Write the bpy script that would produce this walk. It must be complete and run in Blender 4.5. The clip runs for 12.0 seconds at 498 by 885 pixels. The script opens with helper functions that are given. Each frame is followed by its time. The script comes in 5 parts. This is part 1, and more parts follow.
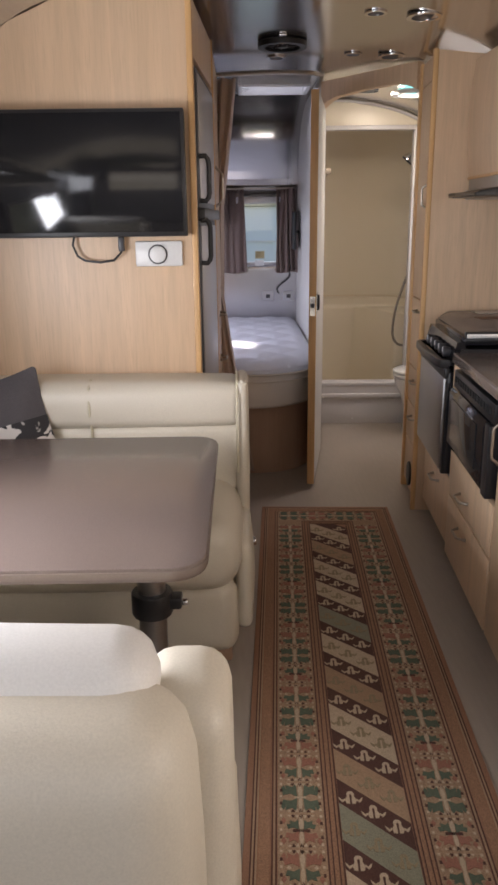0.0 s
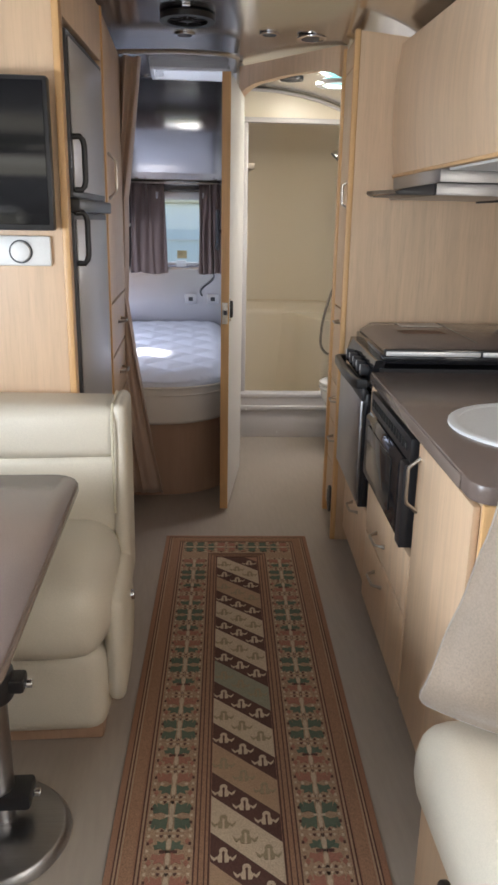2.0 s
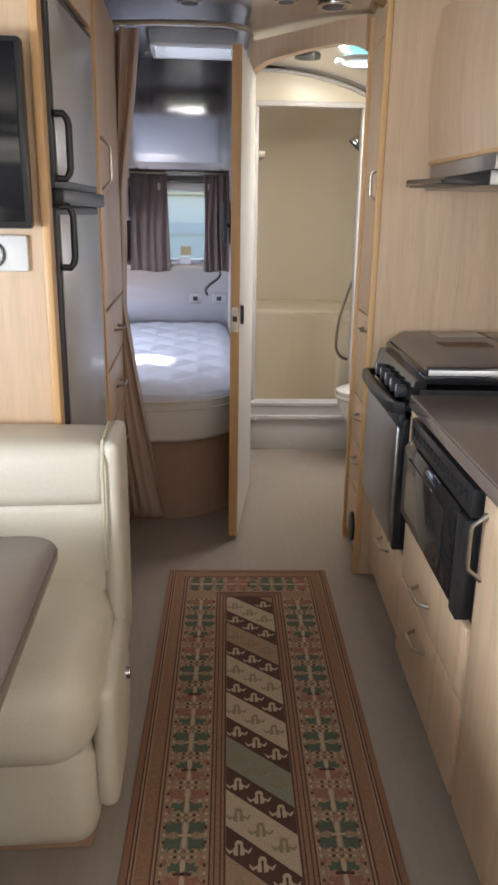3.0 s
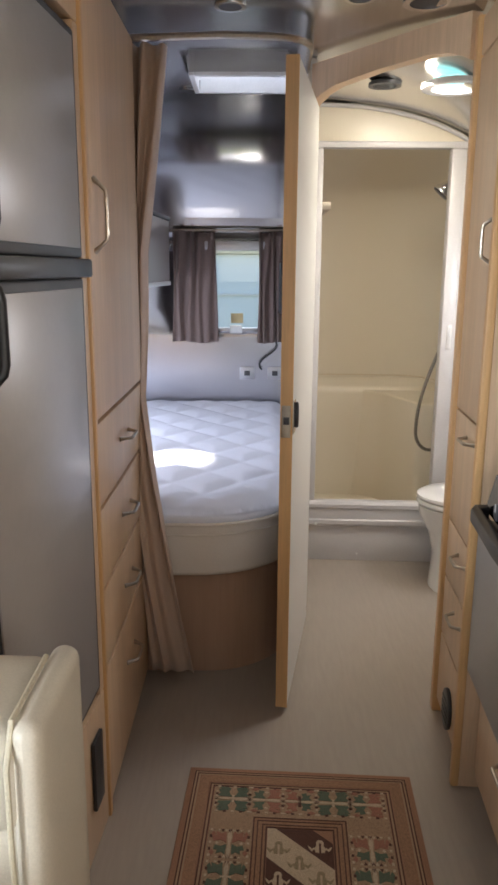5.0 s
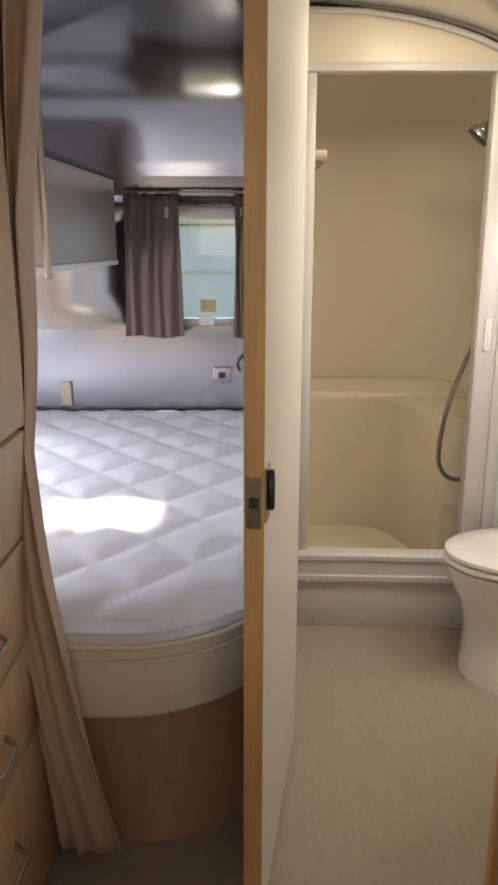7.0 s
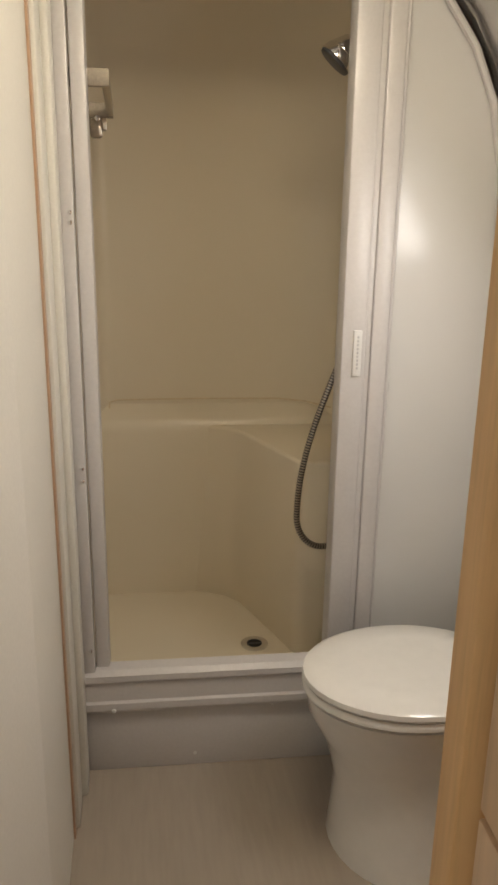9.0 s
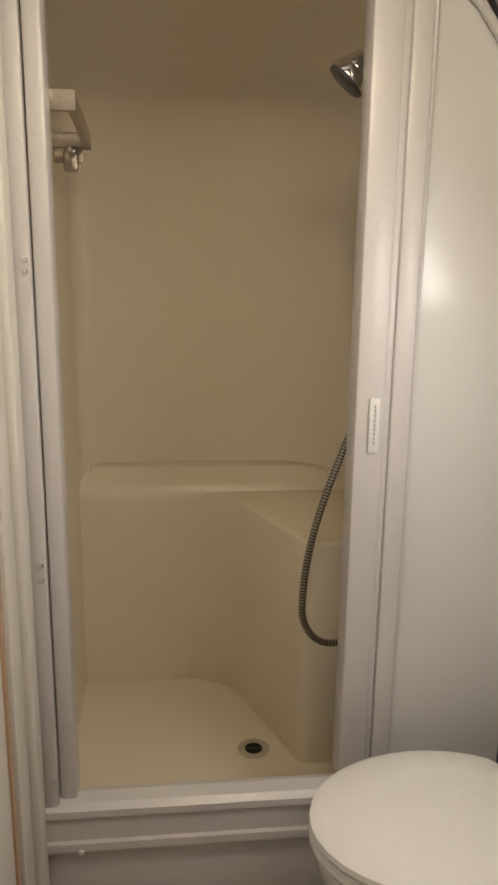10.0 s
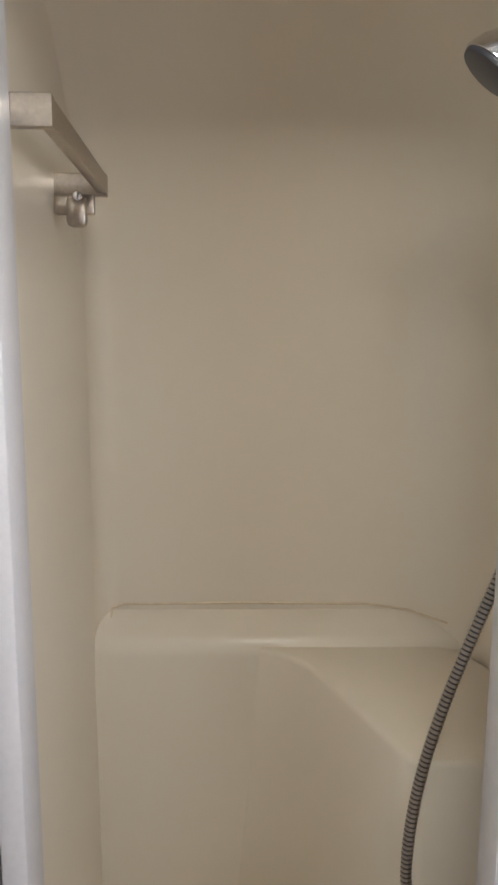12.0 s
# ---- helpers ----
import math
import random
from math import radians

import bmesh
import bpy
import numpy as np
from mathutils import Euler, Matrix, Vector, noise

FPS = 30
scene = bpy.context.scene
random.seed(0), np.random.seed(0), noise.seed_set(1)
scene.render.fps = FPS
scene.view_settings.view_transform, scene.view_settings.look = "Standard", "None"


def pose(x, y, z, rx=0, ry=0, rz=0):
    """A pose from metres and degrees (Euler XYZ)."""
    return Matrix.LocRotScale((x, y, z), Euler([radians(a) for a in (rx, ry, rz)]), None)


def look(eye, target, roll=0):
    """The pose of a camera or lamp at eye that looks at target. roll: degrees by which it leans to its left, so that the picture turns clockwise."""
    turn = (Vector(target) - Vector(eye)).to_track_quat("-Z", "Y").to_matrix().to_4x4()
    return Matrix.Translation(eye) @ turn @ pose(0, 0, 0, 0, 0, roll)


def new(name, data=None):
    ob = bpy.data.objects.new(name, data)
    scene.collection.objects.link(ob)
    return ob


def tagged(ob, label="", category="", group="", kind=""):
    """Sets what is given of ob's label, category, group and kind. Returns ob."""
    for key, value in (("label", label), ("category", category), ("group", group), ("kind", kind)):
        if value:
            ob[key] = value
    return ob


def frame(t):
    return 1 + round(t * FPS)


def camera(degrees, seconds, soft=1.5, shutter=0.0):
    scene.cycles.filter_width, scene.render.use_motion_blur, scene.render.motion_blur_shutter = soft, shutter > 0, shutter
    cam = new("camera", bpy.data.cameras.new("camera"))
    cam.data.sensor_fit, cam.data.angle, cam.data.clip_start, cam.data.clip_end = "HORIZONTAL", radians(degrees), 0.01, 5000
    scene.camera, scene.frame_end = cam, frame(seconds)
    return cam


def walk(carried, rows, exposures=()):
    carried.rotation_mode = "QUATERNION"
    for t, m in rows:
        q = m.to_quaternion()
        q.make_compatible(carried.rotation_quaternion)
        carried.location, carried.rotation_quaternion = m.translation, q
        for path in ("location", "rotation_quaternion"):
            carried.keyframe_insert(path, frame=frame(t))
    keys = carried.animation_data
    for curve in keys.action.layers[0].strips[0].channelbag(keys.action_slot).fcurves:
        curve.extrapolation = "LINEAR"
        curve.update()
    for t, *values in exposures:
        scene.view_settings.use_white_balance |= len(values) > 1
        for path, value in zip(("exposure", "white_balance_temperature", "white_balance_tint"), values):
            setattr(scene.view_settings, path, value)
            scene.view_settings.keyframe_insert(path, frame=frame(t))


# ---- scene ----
cam = camera(36.8, 12.0, soft=2.8)
PATH = [
    (0, (0.28, 0.526, 1.358), (0.299, 2.444, 0.792), -0.7),
    (0.5, (0.296, 0.538, 1.355), (0.501, 2.442, 0.779), -0.7),
    (1, (0.359, 0.621, 1.352), (0.636, 2.512, 0.764), -0.3),
    (1.5, (0.445, 0.745, 1.357), (0.685, 2.645, 0.779), 0.6),
    (2, (0.469, 0.9, 1.349), (0.633, 2.811, 0.782), 1.0),
    (2.5, (0.45, 1.1, 1.361), (0.616, 3.01, 0.789), 0.7),
    (3, (0.462, 1.291, 1.355), (0.617, 3.197, 0.77), 0.9),
    (3.2, (0.486, 1.37, 1.358), (0.63, 3.277, 0.772), 1.0),
    (5, (0.549, 2.122, 1.385), (0.533, 4.071, 0.934), 0.4),
    (5.5, (0.572, 2.329, 1.381), (0.534, 4.278, 0.931), 0.1),
    (6, (0.564, 2.573, 1.395), (0.569, 4.517, 0.926), -0.8),
    (6.5, (0.612, 2.807, 1.403), (0.587, 4.745, 0.912), 0.2),
    (7, (0.635, 3.035, 1.392), (0.629, 4.967, 0.873), 0.1),
    (7.5, (0.644, 3.289, 1.402), (0.852, 5.199, 0.847), -0.8),
    (7.7, (0.671, 3.378, 1.406), (0.909, 5.284, 0.85), -0.8),
    (9.3, (0.96, 4.008, 1.357), (1.257, 5.91, 0.813), 1.0),
    (9.5, (0.976, 4.076, 1.362), (1.26, 5.982, 0.828), 1.1),
    (10, (0.992, 4.203, 1.39), (1.268, 6.128, 0.924), 0.8),
    (10.5, (0.99, 4.35, 1.415), (1.36, 6.279, 1.039), -0.5),
    (11, (1.021, 4.469, 1.426), (1.281, 6.418, 1.061), 0.7),
    (11.5, (1.038, 4.62, 1.426), (1.149, 6.587, 1.077), 0.7),
    (12, (1.051, 4.784, 1.443), (1.16, 6.754, 1.114), 0.3),
]
EXPOSURES = [(0.0, 0.30, 6700, 18), (0.6, 0.45, 6400, 12), (1.5, 0.62, 6250, 10), (3.2, 0.86, 6250, 10), (5.0, 0.88, 6400, 10), (5.5, 0.90, 6650, 10),
             (7.0, 0.68, 7350, 10), (7.5, 0.48, 7500, 10), (9.5, 0.26, 7350, 10), (11.0, 0.20, 7500, 10), (11.5, 0.53, 6300, 10), (12.0, 0.85, 5700, 10)]


walk(cam, [(t, look(e, g, r)) for t, e, g, r in PATH], EXPOSURES)

# ---- world and light ----
world = bpy.data.worlds.new("sky_world")
scene.world = world
world.use_nodes = True
wn = world.node_tree
bgn = wn.nodes["Background"]
skyn = wn.nodes.new("ShaderNodeTexSky")
skyn.sky_type = 'NISHITA'
skyn.sun_disc = False
skyn.sun_elevation = radians(76)
skyn.sun_rotation = radians(48)
wn.links.new(skyn.outputs[0], bgn.inputs[0])
bgn.inputs[1].default_value = 0.15
sun = new("sun", bpy.data.lights.new("sun", 'SUN'))
sun.data.energy = 5.0
sun.data.angle = radians(2.0)
sun.data.color = (1.0, 0.95, 0.88)
sun.matrix_world = look((0.76, 5.55, 3.57), (0.49, 5.31, 2.10))


def area(name, loc, target, sx, sy, energy, color):
    d = bpy.data.lights.new(name, 'AREA')
    d.shape, d.size, d.size_y, d.energy, d.color = 'RECTANGLE', sx, sy, energy, color
    o = new(name, d)
    o.matrix_world = look(loc, target)
    return o


DAY = (0.80, 0.90, 1.0)
WARM = (1.0, 0.89, 0.76)
# daylight in the window openings
area("daylight_dinette", (-0.72, 1.66, 1.13), (0.9, 1.62, 1.5), 0.72, 0.36, 24, (0.88, 0.94, 1.0))
area("daylight_front", (0.55, -1.05, 1.5), (0.95, 3.0, 1.15), 1.5, 0.6, 2.5, WARM)
area("daylight_galley", (1.70, 1.2, 1.42), (0.1, 1.9, 0.9), 1.2, 0.4, 8, WARM)
area("daylight_lounge", (-0.68, 0.05, 1.44), (0.9, 0.5, 1.2), 1.2, 0.36, 6.5, (0.86, 0.93, 1.0))
area("daylight_bed", (-0.70, 5.3, 1.05), (0.5, 5.2, 0.7), 0.9, 0.4, 9, (0.74, 0.81, 1.0))
area("daylight_skylight", (0.49, 5.29, 2.36), (0.49, 5.29, 0.6), 0.34, 0.24, 1.3, (0.74, 0.81, 1.0))
area("daylight_bath", (1.70, 4.98, 1.42), (0.9, 5.0, 0.9), 0.4, 0.30, 3.6, (0.95, 0.95, 1.0))
area("daylight_bath_roof", (1.24, 4.95, 2.02), (1.22, 5.38, 0.6), 0.30, 0.26, 7.6, (1.0, 0.90, 0.74))

# ---- materials ----


def principled(name):
    m = bpy.data.materials.new(name)
    m.use_nodes = True
    return m, m.node_tree, m.node_tree.nodes["Principled BSDF"]


def mix_rgb(nt, fac, a, b):
    n = nt.nodes.new("ShaderNodeMix")
    n.data_type = 'RGBA'
    for sock, v in ((n.inputs[0], fac), (n.inputs[6], a), (n.inputs[7], b)):
        if isinstance(v, (tuple, list)):
            sock.default_value = (*v, 1)[:4]
        elif isinstance(v, (int, float)):
            sock.default_value = v
        else:
            nt.links.new(v, sock)
    return n.outputs[2]


def noise_tex(nt, scale, detail=4, stretch=None, rough=0.55, distort=0.0):
    c = nt.nodes.new("ShaderNodeTexCoord")
    mp = nt.nodes.new("ShaderNodeMapping")
    nt.links.new(c.outputs["Object"], mp.inputs[0])
    if stretch:
        mp.inputs["Scale"].default_value = stretch
    n = nt.nodes.new("ShaderNodeTexNoise")
    n.inputs["Scale"].default_value = scale
    n.inputs["Detail"].default_value = detail
    n.inputs["Roughness"].default_value = rough
    n.inputs["Distortion"].default_value = distort
    nt.links.new(mp.outputs[0], n.inputs["Vector"])
    return n.outputs[0]


def ramp(nt, src, lo, hi):
    r = nt.nodes.new("ShaderNodeMapRange")
    r.inputs[1].default_value, r.inputs[2].default_value = lo, hi
    nt.links.new(src, r.inputs[0])
    return r.outputs[0]


def shade(v, k):
    return tuple(max(0.0, min(1.0, c * k)) for c in v)


def surface(name, base, rough=0.5, metal=0.0, grain=60, fine=(0.9, 1.1), broad=(0.93, 1.07), bump=0.0,
            stretch=None, coat=0.0, spec=0.5, sheen=0.0, rough_var=0.04, broad_scale=2.5):
    """A plain surface with fine grain, broad unevenness, uneven gloss and fine relief."""
    m, nt, b = principled(name)
    f = noise_tex(nt, grain, 5, stretch)
    g = noise_tex(nt, broad_scale, 3)
    c1 = mix_rgb(nt, ramp(nt, f, 0.3, 0.7), shade(base, fine[0]), shade(base, fine[1]))
    mul = nt.nodes.new("ShaderNodeMix")
    mul.data_type, mul.blend_type = 'RGBA', 'MULTIPLY'
    mul.inputs[0].default_value = 1.0
    nt.links.new(c1, mul.inputs[6])
    k = mix_rgb(nt, ramp(nt, g, 0.15, 0.85), (broad[0],) * 3, (min(broad[1], 1.0),) * 3)
    nt.links.new(k, mul.inputs[7])
    nt.links.new(mul.outputs[2], b.inputs["Base Color"])
    rr = nt.nodes.new("ShaderNodeMapRange")
    rr.inputs[1].default_value, rr.inputs[2].default_value = 0.15, 0.85
    rr.inputs[3].default_value, rr.inputs[4].default_value = max(0.02, rough - rough_var), min(1, rough + rough_var)
    nt.links.new(g, rr.inputs[0])
    nt.links.new(rr.outputs[0], b.inputs["Roughness"])
    b.inputs["Metallic"].default_value = metal
    b.inputs["Coat Weight"].default_value = coat
    b.inputs["Coat Roughness"].default_value = 0.08
    b.inputs["Specular IOR Level"].default_value = spec
    b.inputs["Sheen Weight"].default_value = sheen
    if bump:
        bp = nt.nodes.new("ShaderNodeBump")
        bp.inputs["Strength"].default_value = bump
        bp.inputs["Distance"].default_value = 0.002
        nt.links.new(f, bp.inputs["Height"])
        nt.links.new(bp.outputs[0], b.inputs["Normal"])
    return m


def wood(name, base, rough=0.38, axis='z', strength=0.11):
    """Veneer with long streaks along one axis and a fine pore."""
    m, nt, b = principled(name)
    st = {'z': (1, 1, 0.05), 'y': (1, 0.05, 1), 'x': (0.05, 1, 1)}[axis]
    a = noise_tex(nt, 30, 5, st, 0.6, 0.6)
    f = noise_tex(nt, 190, 3, st, 0.6)
    g = noise_tex(nt, 3.0, 3, tuple(max(s, 0.3) for s in st))
    c = mix_rgb(nt, ramp(nt, a, 0.32, 0.68), shade(base, 1 - strength), shade(base, 1 + strength * 0.7))
    c2 = mix_rgb(nt, ramp(nt, f, 0.5, 0.95), c, shade(base, 0.72))
    c3 = mix_rgb(nt, ramp(nt, g, 0.35, 0.95), c2, shade((base[0], base[1] * 0.95, base[2] * 0.88), 0.86))
    nt.links.new(c3, b.inputs["Base Color"])
    b.inputs["Roughness"].default_value = rough
    bp = nt.nodes.new("ShaderNodeBump")
    bp.inputs["Strength"].default_value = 0.06
    bp.inputs["Distance"].default_value = 0.001
    nt.links.new(f, bp.inputs["Height"])
    nt.links.new(bp.outputs[0], b.inputs["Normal"])
    return m


def glass(name, tint=(0.9, 0.95, 0.95), rough=0.0):
    m, nt, b = principled(name)
    b.inputs["Base Color"].default_value = (*tint, 1)
    b.inputs["Transmission Weight"].default_value = 1
    b.inputs["Roughness"].default_value = rough
    b.inputs["IOR"].default_value = 1.45
    return m


def glow(name, color, strength):
    m, nt, b = principled(name)
    b.inputs["Base Color"].default_value = (*shade(color, 0.6), 1)
    b.inputs["Emission Color"].default_value = (*color, 1)
    b.inputs["Emission Strength"].default_value = strength
    return m


MAPLE = wood("maple_veneer", (0.69, 0.495, 0.325))
MAPLE_EDGE = wood("maple_edge_band", (0.72, 0.44, 0.20), 0.4)
CHERRY = wood("reddish_veneer", (0.50, 0.325, 0.225), 0.38)
ALU = surface("aluminium_ceiling_sheet", (0.62, 0.61, 0.60), 0.17, 1.0, 300, (1.0, 1.0), (0.98, 1.0), 0.0, (1, 0.02, 1), rough_var=0.01, broad_scale=0.8)
ALU_WALL = surface("clear_coated_aluminium", (0.57, 0.57, 0.60), 0.23, 1.0, 300, (1.0, 1.0), (0.98, 1.0), 0.0, (0.03, 1, 1), rough_var=0.015, broad_scale=0.8)
LEATHER = surface("cream_leather", (0.66, 0.60, 0.49), 0.42, 0, 320, (0.94, 1.05), (0.94, 1.0), 0.22)
# the cream leather paled, window light put into the base colour
LIT_LEATHER = surface("window_lit_leather", (0.80, 0.78, 0.74), 0.36, 0, 320, (0.95, 1.04), (0.95, 1.0), 0.2)
PIPING = surface("cream_piping", (0.58, 0.52, 0.38), 0.5, 0, 200)
VINYL = surface("grey_brown_floor_vinyl", (0.39, 0.335, 0.28), 0.38, 0, 70, (0.955, 1.045), (0.94, 1.0), 0.03, (1, 0.12, 1), rough_var=0.05)
LAMINATE = surface("dark_brown_laminate", (0.165, 0.125, 0.108), 0.26, 0, 600, (0.85, 1.15), (0.97, 1.0), 0.01, rough_var=0.03, broad_scale=1.2)
WIN_FRAME = surface("window_aluminium", (0.6, 0.6, 0.62), 0.35, 1.0, 200)
SATIN = surface("satin_silver_cabinet_skin", (0.60, 0.55, 0.53), 0.33, 0.75, 300, (0.97, 1.03), (0.97, 1.0), 0.01, (1, 1, 0.03), rough_var=0.02)
BLACK = surface("black_plastic", (0.02, 0.02, 0.022), 0.35, 0, 200, (0.85, 1.15))
BLACK_GLOSS = surface("black_gloss", (0.012, 0.012, 0.014), 0.08, 0, 60, rough_var=0.02)
CHARCOAL = surface("charcoal_trim", (0.05, 0.05, 0.056), 0.4, 0, 200)
STEEL = surface("brushed_steel", (0.42, 0.42, 0.43), 0.34, 1.0, 300, (0.93, 1.07), (0.95, 1.0), 0.04, (0.03, 1, 1))
# pale colour stands in for the bright window this silver would mirror
TRIM_SILVER = surface("silver_trim_with_glint", (0.85, 0.84, 0.83), 0.35, 0.5, 150)
CHROME = surface("chrome", (0.82, 0.82, 0.84), 0.1, 1.0, 50, rough_var=0.03)
NICKEL = surface("satin_nickel", (0.46, 0.41, 0.35), 0.34, 1.0, 150)
FRIDGE = surface("dark_grey_gloss_panel", (0.44, 0.42, 0.41), 0.30, 0.3, 60, (0.98, 1.02), (0.98, 1.0), rough_var=0.02)
SPLASH = surface("brown_grey_metal_sheet", (0.42, 0.36, 0.325), 0.3, 0.6, 200, (0.97, 1.03), (0.97, 1.0), rough_var=0.02)
DARK_GLASS = surface("smoked_glass", (0.025, 0.024, 0.024), 0.06, 0, 40, rough_var=0.01)
SHINY_BROWN = surface("glossy_brown_cover", (0.20, 0.155, 0.13), 0.13, 0, 300, (0.95, 1.05), (0.97, 1.0), rough_var=0.02)
FRAME_WHITE = surface("aged_white_frame", (0.60, 0.58, 0.58), 0.34, 0, 120, (0.97, 1.03), (0.96, 1.0))
WHITE = surface("white_plastic", (0.78, 0.78, 0.77), 0.35, 0, 120, (0.97, 1.03))
DOOR_WHITE = surface("off_white_door_skin", (0.72, 0.70, 0.65), 0.4, 0, 160, (0.97, 1.03), (0.95, 1.0), 0.04)
PORCELAIN = surface("toilet_ceramic", (0.80, 0.79, 0.77), 0.14, 0, 30, (0.98, 1.02), coat=0.4)
ACRYLIC = surface("cream_shower_acrylic", (0.77, 0.695, 0.565), 0.30, 0, 40, (0.998, 1.002), (0.985, 1.0), 0.0, broad_scale=0.8, rough_var=0.0)
BATH_WALL = surface("pale_grey_wall_panel", (0.66, 0.655, 0.65), 0.18, 0, 60, (0.998, 1.002), (0.985, 1.0), 0.0, rough_var=0.0)
BROWN_CLOTH = surface("brown_curtain_cloth", (0.20, 0.14, 0.12), 0.85, 0, 500, (0.8, 1.2), bump=0.3, sheen=0.2)
TAN_CLOTH = surface("tan_curtain_cloth", (0.56, 0.41, 0.31), 0.7, 0, 500, (0.88, 1.12), bump=0.25, sheen=0.2)
QUILT = surface("white_quilted_ticking", (0.72, 0.72, 0.78), 0.75, 0, 350, (0.95, 1.05), bump=0.2, sheen=0.1)
CREAM_CLOTH = surface("cream_mattress_side", (0.70, 0.63, 0.55), 0.8, 0, 350, (0.94, 1.06), bump=0.2)
VELVET = surface("tan_velvet", (0.31, 0.24, 0.18), 0.75, 0, 260, (0.85, 1.12), (0.85, 1.0), 0.2, sheen=0.6, broad_scale=9)
DARK_CLOTH = surface("dark_cushion_cloth", (0.09, 0.08, 0.085), 0.85, 0, 400, (0.8, 1.2), bump=0.25)
GLASS = glass("clear_glass")
FROSTED = glass("frosted_skylight_pane", (0.016, 0.0165, 0.023), 0.6)
HOLE = surface("dark_recess", (0.01, 0.01, 0.01), 0.8)
RUG = surface("rug_brown_red", (0.36, 0.19, 0.115), 0.95, 0, 420, (0.65, 1.35), (0.85, 1.0), 0.7)
RUG_TAN = surface("rug_tan", (0.44, 0.29, 0.18), 0.95, 0, 420, (0.7, 1.25), (0.85, 1.0), 0.7)
RUG_DARK = surface("rug_dark_brown", (0.11, 0.05, 0.038), 0.95, 0, 420, (0.65, 1.35), (0.85, 1.0), 0.7)
RUG_GREEN = surface("rug_green", (0.115, 0.145, 0.10), 0.95, 0, 420, (0.65, 1.35), (0.85, 1.0), 0.7)
RUG_RED = surface("rug_brick_red", (0.36, 0.16, 0.11), 0.95, 0, 420, (0.65, 1.35), (0.85, 1.0), 0.7)
RUG_CREAM = surface("rug_cream", (0.60, 0.47, 0.33), 0.95, 0, 420, (0.7, 1.2), (0.85, 1.0), 0.7)

# ---- mesh helpers ----
ORIGIN = {}


def thing(name, loc, label, category, group="", kind=""):
    e = new(name)
    e.location = loc
    e.empty_display_size = 0.05
    ORIGIN[e.name] = Vector(loc)
    return tagged(e, label, category, group, kind)


def finish(name, bm, mat, angle=40):
    me = bpy.data.meshes.new(name)
    bm.normal_update()
    bm.to_mesh(me)
    bm.free()
    me.materials.append(mat)
    for p in me.polygons:
        p.use_smooth = True
    me.set_sharp_from_angle(angle=radians(angle))
    return me


def part(name, bm, mat, parent, label="", angle=40):
    """One mesh object under a thing or a part; the bmesh is given in world places."""
    o = ORIGIN[parent.name]
    bmesh.ops.translate(bm, verts=bm.verts, vec=-o)
    ob = new(name, finish(name, bm, mat, angle))
    ob.parent = parent
    ORIGIN[ob.name] = o
    return tagged(ob, label)


def single(name, bm, mat, loc, label="", category="", group="", kind="", angle=40):
    """A thing or piece of the setting that is one mesh."""
    bmesh.ops.translate(bm, verts=bm.verts, vec=-Vector(loc))
    ob = new(name, finish(name, bm, mat, angle))
    ob.location = loc
    ORIGIN[ob.name] = Vector(loc)
    return tagged(ob, label, category, group, kind)


def box(x0, y0, z0, x1, y1, z1, r=0.0, seg=2, bm=None):
    out = bmesh.new() if bm is None else bm
    b = bmesh.new()
    bmesh.ops.create_cube(b, size=1.0)
    bmesh.ops.scale(b, verts=b.verts, vec=(abs(x1 - x0), abs(y1 - y0), abs(z1 - z0)))
    bmesh.ops.translate(b, verts=b.verts, vec=((x0 + x1) / 2, (y0 + y1) / 2, (z0 + z1) / 2))
    if r > 0:
        r = min(r, 0.49 * min(abs(x1 - x0), abs(y1 - y0), abs(z1 - z0)))
        bmesh.ops.bevel(b, geom=b.edges[:], offset=r, segments=seg, profile=0.5, affect='EDGES')
    join(out, b)
    return out


def join(bm, other):
    me = bpy.data.meshes.new("tmp")
    other.to_mesh(me)
    other.free()
    bm.from_mesh(me)
    bpy.data.meshes.remove(me)
    return bm


def prism(pts, lo, hi, axis='z', r=0.0, seg=2, bm=None):
    """A polygon in the two other axes, pushed from lo to hi along axis."""
    out = bmesh.new() if bm is None else bm
    b = bmesh.new()

    def place(p, h):
        return {'z': (p[0], p[1], h), 'y': (p[0], h, p[1]), 'x': (h, p[0], p[1])}[axis]
    lo_v = [b.verts.new(place(p, lo)) for p in pts]
    hi_v = [b.verts.new(place(p, hi)) for p in pts]
    n = len(pts)
    b.faces.new(lo_v[::-1])
    b.faces.new(hi_v)
    for i in range(n):
        b.faces.new((lo_v[i], lo_v[(i + 1) % n], hi_v[(i + 1) % n], hi_v[i]))
    bmesh.ops.recalc_face_normals(b, faces=b.faces)
    if r > 0:
        caps = [e for e in b.edges if len({round(v.co['xyz'.index(axis)], 5) for v in e.verts}) == 1]
        bmesh.ops.bevel(b, geom=caps, offset=r, segments=seg, profile=0.5, affect='EDGES')
    join(out, b)
    return out


